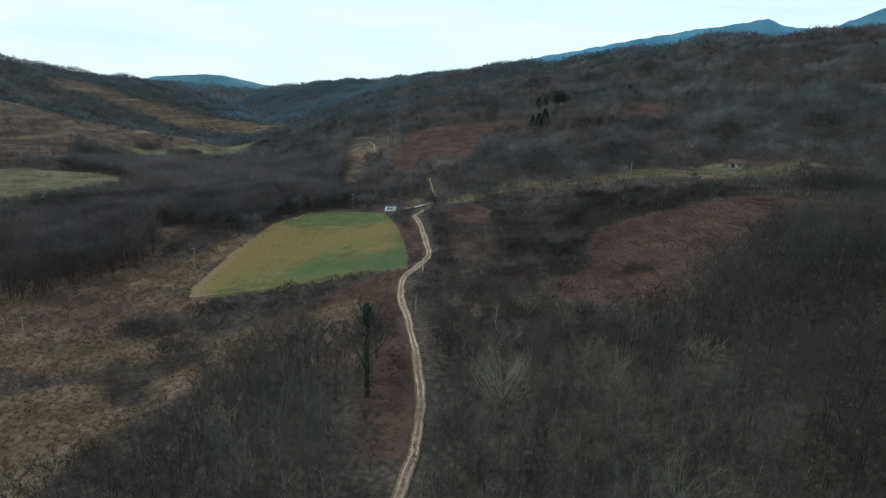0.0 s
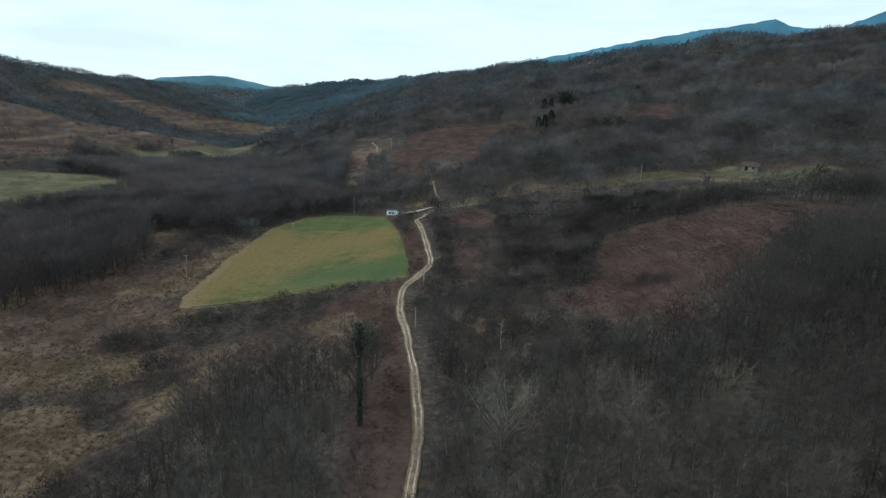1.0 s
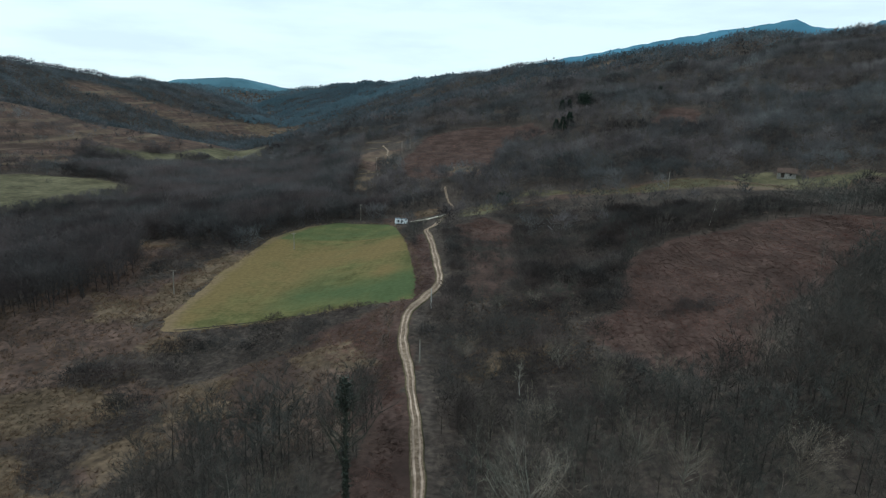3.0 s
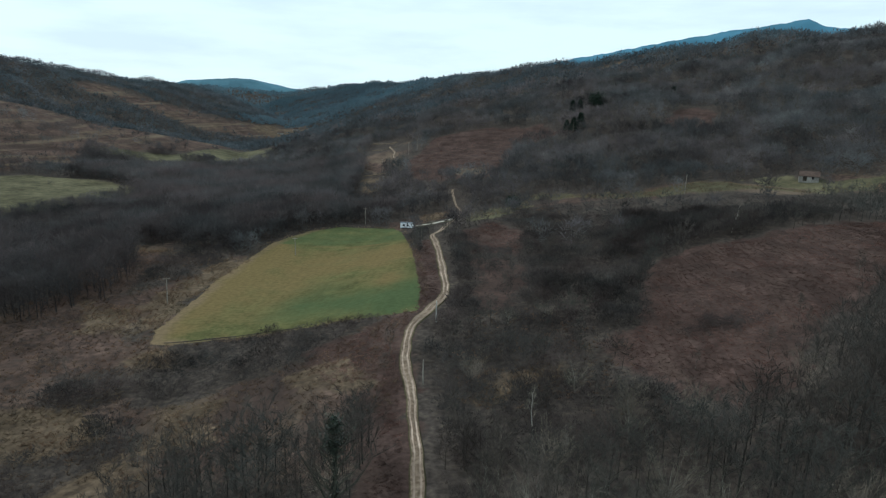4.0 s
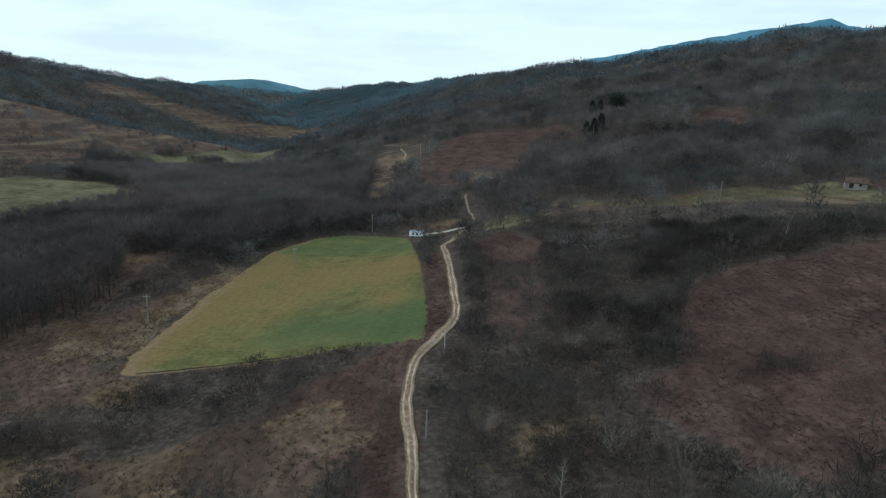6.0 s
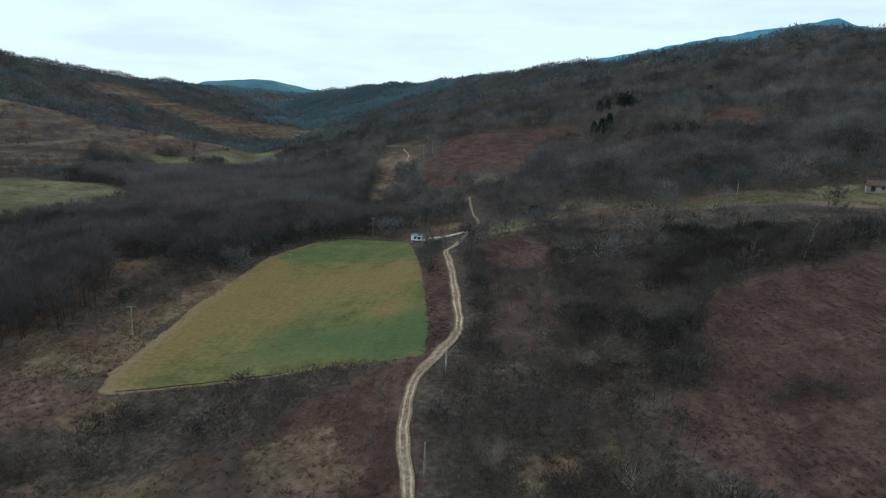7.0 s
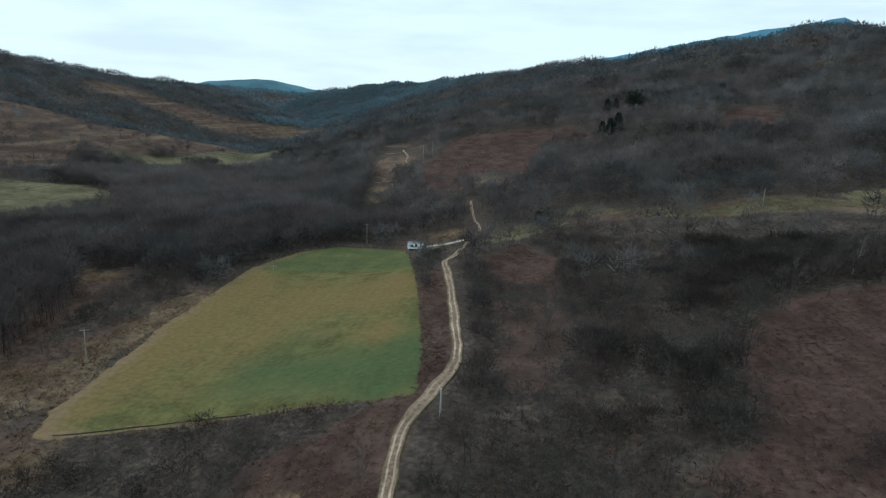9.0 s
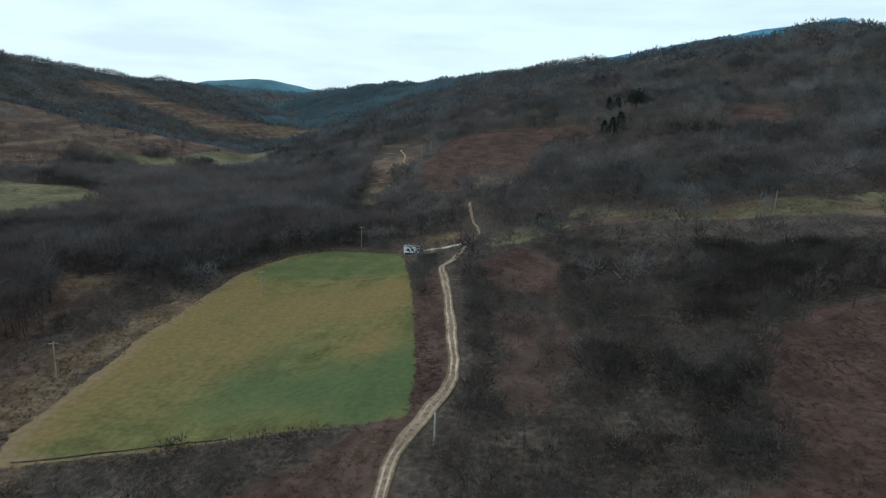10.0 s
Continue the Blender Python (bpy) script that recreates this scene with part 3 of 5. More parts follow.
# ---- the hay field ----
def hay_field():
    rng = np.random.default_rng(11)
    edge = []
    for (ax, ay), (bx, by) in zip(FIELD_EDGE, FIELD_EDGE[1:] + FIELD_EDGE[:1]):
        n = max(2, int(math.hypot(bx - ax, by - ay) / 1.2))
        for i in range(n):
            edge.append((ax + (bx - ax) * i / n + rng.normal(0, 0.16), ay + (by - ay) * i / n + rng.normal(0, 0.16)))
    inner = [(x + rng.uniform(-0.5, 0.5), y + rng.uniform(-0.5, 0.5)) for x in np.arange(-84, -8, 2.0) for y in np.arange(160, 302, 2.0)]
    ins = np.array(inner)
    ins = ins[edge_gap(ins[:, 0], ins[:, 1], FIELD_EDGE) > 1.2]
    pts = [Vector(p) for p in edge] + [Vector(p) for p in ins]
    n = len(edge)
    v, _, f, *_ = geometry.delaunay_2d_cdt(pts, [(i, (i + 1) % n) for i in range(n)], [list(range(n))], 1, 1e-4)
    xy = np.array([tuple(p) for p in v])
    x, y = xy[:, 0], xy[:, 1]
    rim = np.abs(edge_gap(x, y, FIELD_EDGE))
    z = land(x, y) + 0.16 + 0.02 * waves(x, y, 7, 4) - 0.18 * (rim < 0.4)
    hump = lambda cx, cy, rx, ry: np.exp(-((x - cx) / rx) ** 2 - ((y - cy) / ry) ** 2)
    top = smooth((y - 260 - 3 * waves(x, y, 40, 5)) / 7)
    bank = smooth((-64 - x) / 12)
    dry = (0.66 * hump(-48, 236, 30, 30) + 0.62 * hump(-21, 198, 7, 9) + 0.55 * hump(-26, 232, 10, 22) + 0.52 * bank + 0.5 * hump(-61, 195, 18, 36)) * (1 - 0.9 * top) + 0.3 * np.exp(-((y - 262) / 1.5) ** 2)
    fresh = 0.62 * hump(-18, 180, 13, 12) + 0.45 * hump(-40, 182, 20, 14) + 0.28 * hump(-44, 200, 10, 20) + 0.50 * top + 0.3 * smooth((x + 24) / 8) * (1 - smooth((y - 215) / 30))
    bare = 0.66 * smooth((7 - rim) / 6) * smooth((-64 - x) / 6) + 0.62 * smooth((2.5 - rim) / 2) * (1 - smooth((y - 176) / 6)) * smooth((-22 - x) / 10)
    me = mesh_of("field", np.c_[x, y, z], np.array([tuple(t) for t in f if len(t) == 3]), FIELD, dry=dry, fresh=fresh, bare=bare)
    me.polygons.foreach_set("use_smooth", np.ones(len(me.polygons), bool))
    return tagged(new("field", me), "mown hay field, green with straw-coloured dry swathes", "field", kind="structure")


hay_field()


# ---- tracks ----
def along(line, step):
    """Points of a smooth curve through the line's points."""
    p = np.array(line, float)
    p = np.vstack([2 * p[0] - p[1], p, 2 * p[-1] - p[-2]])
    out = []
    for i in range(1, len(p) - 2):
        n = max(2, int(np.linalg.norm(p[i + 1] - p[i]) / step))
        for s in np.arange(n) / n:
            a, b, c, d = p[i - 1:i + 3]
            out.append(0.5 * (2 * b + (c - a) * s + (2 * a - 5 * b + 4 * c - d) * s * s + (3 * b - a - 3 * c + d) * s ** 3))
    return np.array(out + [p[-2]])


def track(name, line, half, material, label, lift):
    c = along(line, 1.0)
    d = np.gradient(c, axis=0)
    side = np.c_[d[:, 1], -d[:, 0]] / np.linalg.norm(d, axis=1)[:, None]
    u = np.linspace(-1, 1, 17)
    wob = 0.18 * np.sin(np.arange(len(c)) * 0.31) + 0.12 * np.sin(np.arange(len(c)) * 0.83 + 1)
    taper = (0.78 + 0.22 * smooth((c[:, 1] - 115) / 60)) * (1 - 0.5 * smooth((c[:, 1] - 280) / 35)) if half > 1.3 else np.ones(len(c))
    reach = half * taper * (1 + 0.10 * np.sin(np.arange(len(c)) * 0.17) + 0.05 * np.sin(np.arange(len(c)) * 0.71))
    x = c[:, 0, None] + side[:, 0, None] * (u * reach[:, None] + wob[:, None] * 0.5)
    y = c[:, 1, None] + side[:, 1, None] * (u * reach[:, None] + wob[:, None] * 0.5)
    rut = np.exp(-((np.abs(u) - 0.40) / 0.15) ** 2)[None] * (0.95 + 0.25 * np.sin(np.arange(len(c)) * 0.09 + 0.7) ** 2)[:, None]
    verge = np.broadcast_to(smooth((np.abs(u) - 0.68) / 0.2)[None] * 0.95, x.shape)
    z = land(x, y) + lift - 0.10 * rut - 0.22 * (np.abs(u) > 0.99)
    n = len(u)
    q = (np.arange(len(c) - 1)[:, None] * n + np.arange(n - 1)[None]).ravel()
    me = mesh_of(name, np.c_[x.ravel(), y.ravel(), z.ravel()], np.c_[q, q + 1, q + n + 1, q + n], material, rut=rut.ravel(), verge=verge.ravel())
    me.polygons.foreach_set("use_smooth", np.ones(len(me.polygons), bool))
    return tagged(new(name, me), label, "track", kind="structure")


track("road", ROAD_LINE, 1.4, TRACK, "rutted pale dirt track with a worn grass middle", 0.20)
track("ditch", [(-72, 160.9), (-62, 163.9), (-54, 165.7), (-46, 166.7), (-39, 166.9)], 0.15, LITTER, "shallow dark ditch along the field edge", 0.185)
track("far_road", FAR_LINE, 0.8, TRACK, "pale gravel track far up the valley", 0.25)
for bar in FAR_BARS:
    track("far_road", bar, 0.5, TRACK, "short pale gravel lane far up the valley", 0.3)
track("driveway", DRIVE_LINE, 0.9, PALE_TRACK, "pale gravel driveway to the site cabin", 0.24)


# ---- plants ----
def unit(v):
    return v / np.maximum(np.linalg.norm(v, axis=-1, keepdims=True), 1e-9)


def slivers(start, way, length, width, rng):
    """Thin triangles that taper from start along way."""
    side = unit(np.cross(way, rng.normal(size=way.shape))) * (np.asarray(width) / 2)[:, None]
    return np.stack([start - side, start + side, start + way * np.asarray(length)[:, None]], axis=1)


def cone_tris(a, b, r0, r1, sides=3):
    """A tapered stick from a to b as triangles."""
    way = unit(b - a)
    u = unit(np.cross(way, np.array([0.3, 0.9, 0.2])))
    w = np.cross(way, u)
    t = np.arange(sides + 1) * 2 * math.pi / sides
    ring = np.cos(t)[:, None] * u + np.sin(t)[:, None] * w
    lo, hi = a + r0 * ring, b + r1 * ring
    return np.concatenate([np.stack([lo[:-1], lo[1:], hi[1:]], 1), np.stack([lo[:-1], hi[1:], hi[:-1]], 1)])


def tree_shape(rng, h, limbs, boughs, twigs, bare=0.28, spread=0.36, thick=0.014, twig=0.035, twig_long=0.13, rise=0.75, sides=3, top=0.92):
    """A leafless tree: triangles of the stem, and those of limbs, boughs and twigs."""
    bend = rng.normal(0, 0.035, (4, 2)).cumsum(0) * h
    knots = np.array([[0, 0, 0], *[[bend[i, 0] * 0.5, bend[i, 1] * 0.5, h * f] for i, f in enumerate((0.25, 0.5, 0.75, 0.93))]])
    radii = h * thick * np.array([1.25, 0.85, 0.6, 0.34, 0.1])
    stem = np.concatenate([cone_tris(knots[i], knots[i + 1], radii[i], radii[i + 1], sides + 2) for i in range(4)])
    limb, crown, bough_from, bough_way, bough_long = [], [], [], [], []
    for i in range(limbs):
        f = bare + (top - bare) * (i + rng.uniform(0, 1)) / limbs
        s = f * 4
        k = min(3, int(np.searchsorted([0.25, 0.5, 0.75, 0.93], f)))
        zs = knots[:, 2] / h
        start = knots[k] + (knots[k + 1] - knots[k]) * (f - zs[k]) / (zs[k + 1] - zs[k])
        turn = i * 2.4 + rng.uniform(-0.5, 0.5)
        up = rise + rng.uniform(-0.25, 0.35) + 0.4 * f
        way = unit(np.array([math.cos(turn), math.sin(turn), up]))
        long = h * spread * (1.15 - 0.75 * f) * rng.uniform(0.75, 1.2)
        mid = start + way * long * 0.5
        way2 = unit(way + np.array([0, 0, 0.35]) + rng.normal(0, 0.12, 3))
        end = mid + way2 * long * 0.55
        r = h * thick * 0.45 * (1.1 - 0.7 * f)
        limb += [cone_tris(start, mid, r, r * 0.6, sides), cone_tris(mid, end, r * 0.6, r * 0.12, sides)]
        for j in range(boughs):
            g = rng.uniform(0.25, 1.0)
            p = start + way * long * g if g < 0.5 else mid + way2 * long * 0.55 * (g - 0.5) * 2
            bough_from.append(p)
            bough_way.append(unit((way2 if g > 0.5 else way) * 0.8 + rng.normal(0, 0.5, 3) + np.array([0, 0, 0.35])))
            bough_long.append(h * spread * rng.uniform(0.22, 0.45) * (1.15 - 0.6 * f))
    if boughs:
        bf, bw, bl = np.array(bough_from), np.array(bough_way), np.array(bough_long)
        crown.append(slivers(bf, bw, bl, np.full(len(bl), h * thick * 0.30), rng))
        n = len(bl) * twigs
        pick = np.repeat(np.arange(len(bl)), twigs)
        g = rng.uniform(0.15, 1.0, n)
        way = unit(bw[pick] * 0.7 + rng.normal(0, 0.5, (n, 3)) + np.array([0, 0, 0.3]))
        crown.append(slivers(bf[pick] + bw[pick] * (bl[pick] * g)[:, None], way, h * twig_long * rng.uniform(0.5, 1.2, n), np.full(n, twig), rng))
    return np.concatenate([stem, *limb]), np.concatenate(crown)


def tri_mesh(name, tris, material, **values):
    return mesh_of(name, tris.reshape(-1, 3), np.arange(len(tris) * 3).reshape(-1, 3), material, **values)


def strew(name, shapes, x, y, size, rng, material, label, category, sink=0.0, lean=0.0, clump=45.0, shade=None):
    """Many like plants as one mesh: each takes one of the shapes, turned and scaled, standing on the land."""
    pick = rng.integers(0, len(shapes), len(x))
    turn, z = rng.uniform(0, 2 * math.pi, len(x)), land(x, y) - sink
    tints = np.clip(0.5 + 0.42 * waves(x, y, clump, 12) + rng.normal(0, 0.12, len(x)), 0, 1)
    if shade is not None:
        tints = np.clip(tints + shade, 0, 1)
    tris, tint = [], []
    for i, shape in enumerate(shapes):
        at = np.nonzero(pick == i)[0]
        if not len(at):
            continue
        c, s = np.cos(turn[at]), np.sin(turn[at])
        wide = (size[at] * rng.uniform(0.85, 1.2, len(at)))[:, None, None]
        v = shape[None]
        out = np.stack([(v[..., 0] * c[:, None, None] - v[..., 1] * s[:, None, None]) * wide + x[at, None, None] + lean * v[..., 2] * size[at, None, None],
                        (v[..., 0] * s[:, None, None] + v[..., 1] * c[:, None, None]) * wide + y[at, None, None],
                        v[..., 2] * size[at, None, None] + z[at, None, None]], axis=-1)
        tris.append(out.reshape(-1, 3, 3))
        tint.append(np.repeat(tints[at], shape.shape[0] * 3))
    me = tri_mesh(name, np.concatenate(tris), material, tint=np.concatenate(tint))
    return tagged(new(name, me), label, category, kind="stuff")


def scatter(rng, x0, x1, y0, y1, step):
    X, Y = np.meshgrid(np.arange(x0, x1, step), np.arange(y0, y1, step))
    return X.ravel() + rng.uniform(-0.5, 0.5, X.size) * step, Y.ravel() + rng.uniform(-0.5, 0.5, X.size) * step


def in_fan(x, y, margin=30):
    """The wide sector of the valley that lies ahead."""
    return (x > -0.96 * (y + 10) - margin) & (x < 0.86 * (y + 10) + margin)


BELOW_SLOPE = [(27, 122), (40, 107), (52, 119), (65, 130), (89, 150), (125, 172), (150, 206), (112, 172), (78, 148), (63, 138), (57, 124), (46, 119), (34, 137)]
BELOW_STRIP = [(24, 275), (47, 261), (66, 249), (93, 232), (130, 226), (185, 242), (185, 282), (116, 262), (77, 273), (55, 288), (27, 306)]
FAR_CLEARING = [(-98, 425), (-45, 436), (-45, 520), (-55, 522), (-95, 562)]
MEADOW_FRONT = [(-345, 300), (-345, 235), (-215, 215), (-170, 260), (-165, 340), (-205, 375)]
PATCH_FRONT = [(-78, 410), (-52, 380), (-44, 335), (-58, 322), (-72, 350)]
FENCE_GAP = [(-47, 403), (-20, 388), (-12, 366), (-32, 372)]
HUT_YARD = [(-40, 298), (-12, 262), (2, 300), (0, 330), (-38, 326)]
LOW = THICKETS + [STRIP_FRONT, BELOW_SLOPE, BELOW_STRIP, HEATH[1], HUT_YARD, FENCE_GAP, FAR_CLEARING]
OPEN = [FIELD_EDGE] + BRACKEN + STRAW_PATCHES + PASTURES
THIN = [HEATH[0], HEATH[2]]
DARK_BELT = [(-345, 260), (-260, 200), (-190, 150), (-126, 150), (-118, 167), (-107, 192), (-112, 215), (-138, 258), (-118, 264), (-92, 248), (-87, 272), (-77, 297), (-50, 305), (-38, 330), (-50, 360), (-75, 400), (-80, 460), (-200, 520), (-300, 480)]


def room(x, y):
    """How far a spot lies from the open covers and the tracks."""
    gap = np.minimum(np.minimum(line_gap(x, y, ROAD_LINE) - 2.3, line_gap(x, y, FAR_LINE) - 7), line_gap(x, y, DRIVE_LINE) - 2)
    for o in OPEN:
        gap = np.minimum(gap, -edge_gap(x, y, o))
    return np.minimum(gap, np.hypot(x + 29, y - 298) - 7)


rng = np.random.default_rng(21)
def light_tree(rng, stems, limbs, boughs, twigs, thick, twig, twig_long, spread=0.34, bare=0.25):
    """A leafless tree of few triangles, one metre high."""
    parts = [cone_tris(np.array([0, 0, 0.0]), np.array([*rng.normal(0, 0.03, 2), 0.9]), thick, thick * 0.15, stems)]
    a, f = np.arange(limbs) * 2.4 + rng.uniform(-0.4, 0.4, limbs), np.linspace(bare, 0.85, limbs)
    p = np.c_[np.zeros((limbs, 2)), f]
    way = unit(np.c_[np.cos(a), np.sin(a), 0.7 + 0.5 * f + rng.uniform(-0.2, 0.3, limbs)])
    long = spread * (1.2 - 0.75 * f) * rng.uniform(0.8, 1.2, limbs)
    for count, size, reach in ((1, thick * 0.9, 1.0), (boughs, thick * 0.6, 0.55), (twigs, twig, None)):
        if count > 1 or reach is None:
            pick = np.repeat(np.arange(len(p)), count)
            g = rng.uniform(0.2, 1.0, len(pick))
            base_way = way[pick]
            p = p[pick] + base_way * (long[pick] * g)[:, None]
            way = unit(base_way * 0.75 + rng.normal(0, 0.45, (len(pick), 3)) + np.array([0, 0, 0.3]))
            long = (long[pick] * reach if reach else np.full(len(pick), twig_long)) * rng.uniform(0.6, 1.2, len(pick))
        parts.append(slivers(p, way, long, np.full(len(p), size), rng))
    return np.concatenate(parts)


def crown_shape(rng, n, width, mid=0.60, wide=0.30, high=0.34, long=0.24, stem=0.007, lobes=5, skirt=0.0):
    """A bare head: a haze of fine twigs round a few lobes, on a slim stem, one metre high."""
    a = rng.uniform(0, 2 * math.pi) + np.arange(lobes) * 2.4
    r = np.sqrt((np.arange(lobes) + 0.3) / lobes)
    hearts = np.c_[np.cos(a) * r * wide * 0.62, np.sin(a) * r * wide * 0.62, mid + high * 0.5 * rng.uniform(-0.8, 1.0, lobes) * (1.1 - r)]
    d = unit(rng.normal(size=(n, 3)) + np.array([0, 0, 0.3]))
    start = hearts[rng.integers(0, lobes, n)] + d * np.array([wide, wide, high]) * (rng.uniform(0.15, 1.0, n) ** 0.6 * 0.45)[:, None]
    low = rng.uniform(0, 1, n) < skirt
    start[low, 2] = rng.uniform(0, 0.3, low.sum())
    way = unit(d * np.array([0.8, 0.8, 0.5]) + np.array([0, 0, 0.55]) + rng.normal(0, 0.3, (n, 3)))
    out = [slivers(start, way, long * rng.uniform(0.5, 1.1, n), width * rng.uniform(0.6, 1.3, n), rng)]
    if stem:
        out.append(cone_tris(np.array([0, 0, 0.0]), np.array([*rng.normal(0, 0.03, 2), mid + 0.15]), stem, stem * 0.3, 3))
    return np.concatenate(out)


tall = [light_tree(rng, 3, 10, 4, 4, 0.010, 0.0085, 0.16, 0.36, 0.15) for _ in range(6)]
middling = [crown_shape(rng, 84, 0.022, mid=0.50, wide=0.33, high=0.42, long=0.26, skirt=0.2) for _ in range(8)]
far_heads = [crown_shape(rng, 15, 0.11, mid=0.38, wide=0.50, high=0.44, long=0.42, stem=0, skirt=0.45) for _ in range(6)]
hill_heads = [crown_shape(rng, 9, 0.27, mid=0.38, wide=0.52, high=0.42, long=0.45, stem=0, skirt=0.45, lobes=3) for _ in range(6)]
distant_heads = [crown_shape(rng, 10, 0.22, mid=0.40, wide=0.40, high=0.46, long=0.45, stem=0, skirt=0.35, lobes=3) for _ in range(5)]
bush_heads = [crown_shape(rng, 44, 0.036, mid=0.40, wide=0.52, high=0.44, long=0.30, stem=0, lobes=6) for _ in range(8)]


# trees that stand nearest the track, each a thing of its own
def bare_tree(seed, twig_material, label, bark=BARK, **shape):
    r = np.random.default_rng(seed)
    stem, crown = tree_shape(r, **shape)
    tree = new("bare_tree")
    for name, tris, material in (("trunk", stem, bark), ("crown", crown, twig_material)):
        new(name, tri_mesh(name, tris, material)).parent = tree
    return tagged(tree, label, "tree", "bare woodland trees")


near_kinds = [bare_tree(100 + i, TWIG, "leafless grey-brown woodland tree with fine upright twigs", h=10.0, limbs=13, boughs=6, twigs=8, twig=0.03, spread=0.34, thick=0.009) for i in range(5)]
near_kinds += [bare_tree(110 + i, PALE_TWIG, "leafless pale-barked tree with a wide fan of branches", bark=PALE_BARK, h=10.0, limbs=30, boughs=7, twigs=6, twig=0.02, spread=0.60, bare=0.03, rise=1.1, thick=0.0075, top=0.5) for i in range(3)]
pale_spots = [(43.5, 81.5, 0.8), (11.9, 82, 1.25), (30.6, 80.6, 0.8), (28.7, 95, 0.85), (-19.4, 84.6, 0.8), (27.6, 109.7, 0.8), (55.5, 117, 0.75), (46.5, 88, 0.85), (16, 104, 0.75), (33.5, 90.5, 0.8),
              (-14.2, 95.9, 0.65), (3.9, 132, 0.6), (22.2, 126.5, 0.65), (29.7, 118.8, 0.7), (38.6, 113.7, 0.7), (17, 62, 1.05), (30, 52, 1.1), (70, 84, 0.9), (60, 100, 0.9), (12, 161, 0.5), (20.7, 162.6, 0.5), (-30, 74, 0.9)]
for i, (x, y, s) in enumerate(pale_spots):
    m = pose(x, y, float(land(x, y)) - 0.1, 0, 0, i * 77) @ Matrix.Diagonal((s * 1.2, s * 1.2, s, 1))
    if i < 3:
        near_kinds[5 + i].matrix_world = m
    else:
        t = copy_thing(near_kinds[5 + i % 3], m)
        t.matrix_basis = m
tx, ty = scatter(rng, -150, 190, 40, 232, 3.3)
keep = (room(tx, ty) > 1.2) & in_fan(tx, ty)
low = cover(tx, ty, LOW, 3)
bush_land = cover(tx, ty, [EAST, THICKETS[4]], 2)
keep &= rng.uniform(0, 1, len(tx)) > np.maximum(low * 0.97 * (1 - bush_land), bush_land * 0.72)
keep &= cover(tx, ty, [HEDGE, BELOW_SLOPE, THICKETS[3]], 1) < 0.5
keep &= edge_gap(tx, ty, DARK_BELT) < 0
for x, y, s in pale_spots[:12]:
    keep &= (np.abs(tx - x) > 4.2 * s) | (ty - y > 2.5) | (ty - y < -9 * s)
keep &= (np.abs(tx + 7.5) > 4.5) | (ty < 66) | (ty > 95)
keep &= (np.hypot(tx + 10.8, ty - 87) > 4) & ((edge_gap(tx, ty, FIELD_EDGE) < -16) | (tx > -8)) & ((line_gap(tx, ty, ROAD_LINE) > 7) | (ty < 128))
tx, ty, low = tx[keep], ty[keep], low[keep]
th = (7.5 + 4.2 * rng.beta(2, 2, len(tx)) + 1.2 * waves(tx, ty, 40, 5)) * np.where(low > 0.3, 0.55, 1.0)
closest = np.argsort(np.hypot(tx - 8, ty - 60))
for n, i in enumerate(closest[:270]):
    s = th[i] / 10
    m = pose(tx[i], ty[i], float(land(tx[i], ty[i])) - 0.1, 0, 0, n * 67 % 360) @ Matrix.Diagonal((s, s, s, 1))
    if n < 5:
        near_kinds[n].matrix_world = m
    else:
        copy_thing(near_kinds[n % 5], m).matrix_basis = m
rest = closest[270:]
strew("woodland", tall, tx[rest], ty[rest], th[rest], rng, WOODS, "leafless grey-brown woodland on the slopes beside the track", "woods", sink=0.1)

# small trees that stand alone on the bracken slope and in the rough grass
for i, (x, y, h) in enumerate(((67.4, 143.4, 5.5), (87.7, 160.6, 6.5), (58.3, 134.4, 4), (89, 187.9, 3), (93, 189.4, 3), (44, 130.7, 4), (67, 139.3, 4.5), (81.8, 144.6, 6), (-48.7, 109.8, 5), (-64.9, 137.9, 5.5),
                              (-84, 142.5, 4.5), (-81.6, 167, 4), (-13.1, 141.5, 7), (-12.5, 131.6, 5.5), (-34.9, 121.3, 5), (-59.7, 116.5, 6), (-86.7, 114.9, 5), (-87.3, 143.9, 4), (-90, 239, 5), (-95.8, 264, 6),
                              (-91.8, 270.8, 6), (-84.6, 215, 3.5), (-20, 262, 4.6), (-19, 248, 5), (-20, 275, 4.5), (-17.5, 236, 4.5), (-9, 262, 6), (-7.2, 268, 6.5), (-6, 274, 6), (-16, 270, 5.5), (-17.5, 279, 6.5), (-21.3, 266, 4.2), (-19.5, 256, 5.5), (-18, 229, 4), (-20.5, 250, 4.5), (-18.8, 241, 4.5), (-21.8, 257, 4.3), (-17.6, 252, 5), (-19, 268, 4.5), (-16.8, 244, 4.2),
                              (-4, 250, 5.5), (0, 268, 6), (3, 276, 6.5), (-1, 284, 6))):
    m = pose(x, y, float(land(x, y)) - 0.1, 0, 0, i * 53) @ Matrix.Diagonal((h / 10, h / 10, h / 10, 1))
    t = copy_thing(near_kinds[i % 5], m)
    t.matrix_basis = m
    tagged(t, "small bare tree standing alone in rough grass and bracken", "tree", "lone small trees")

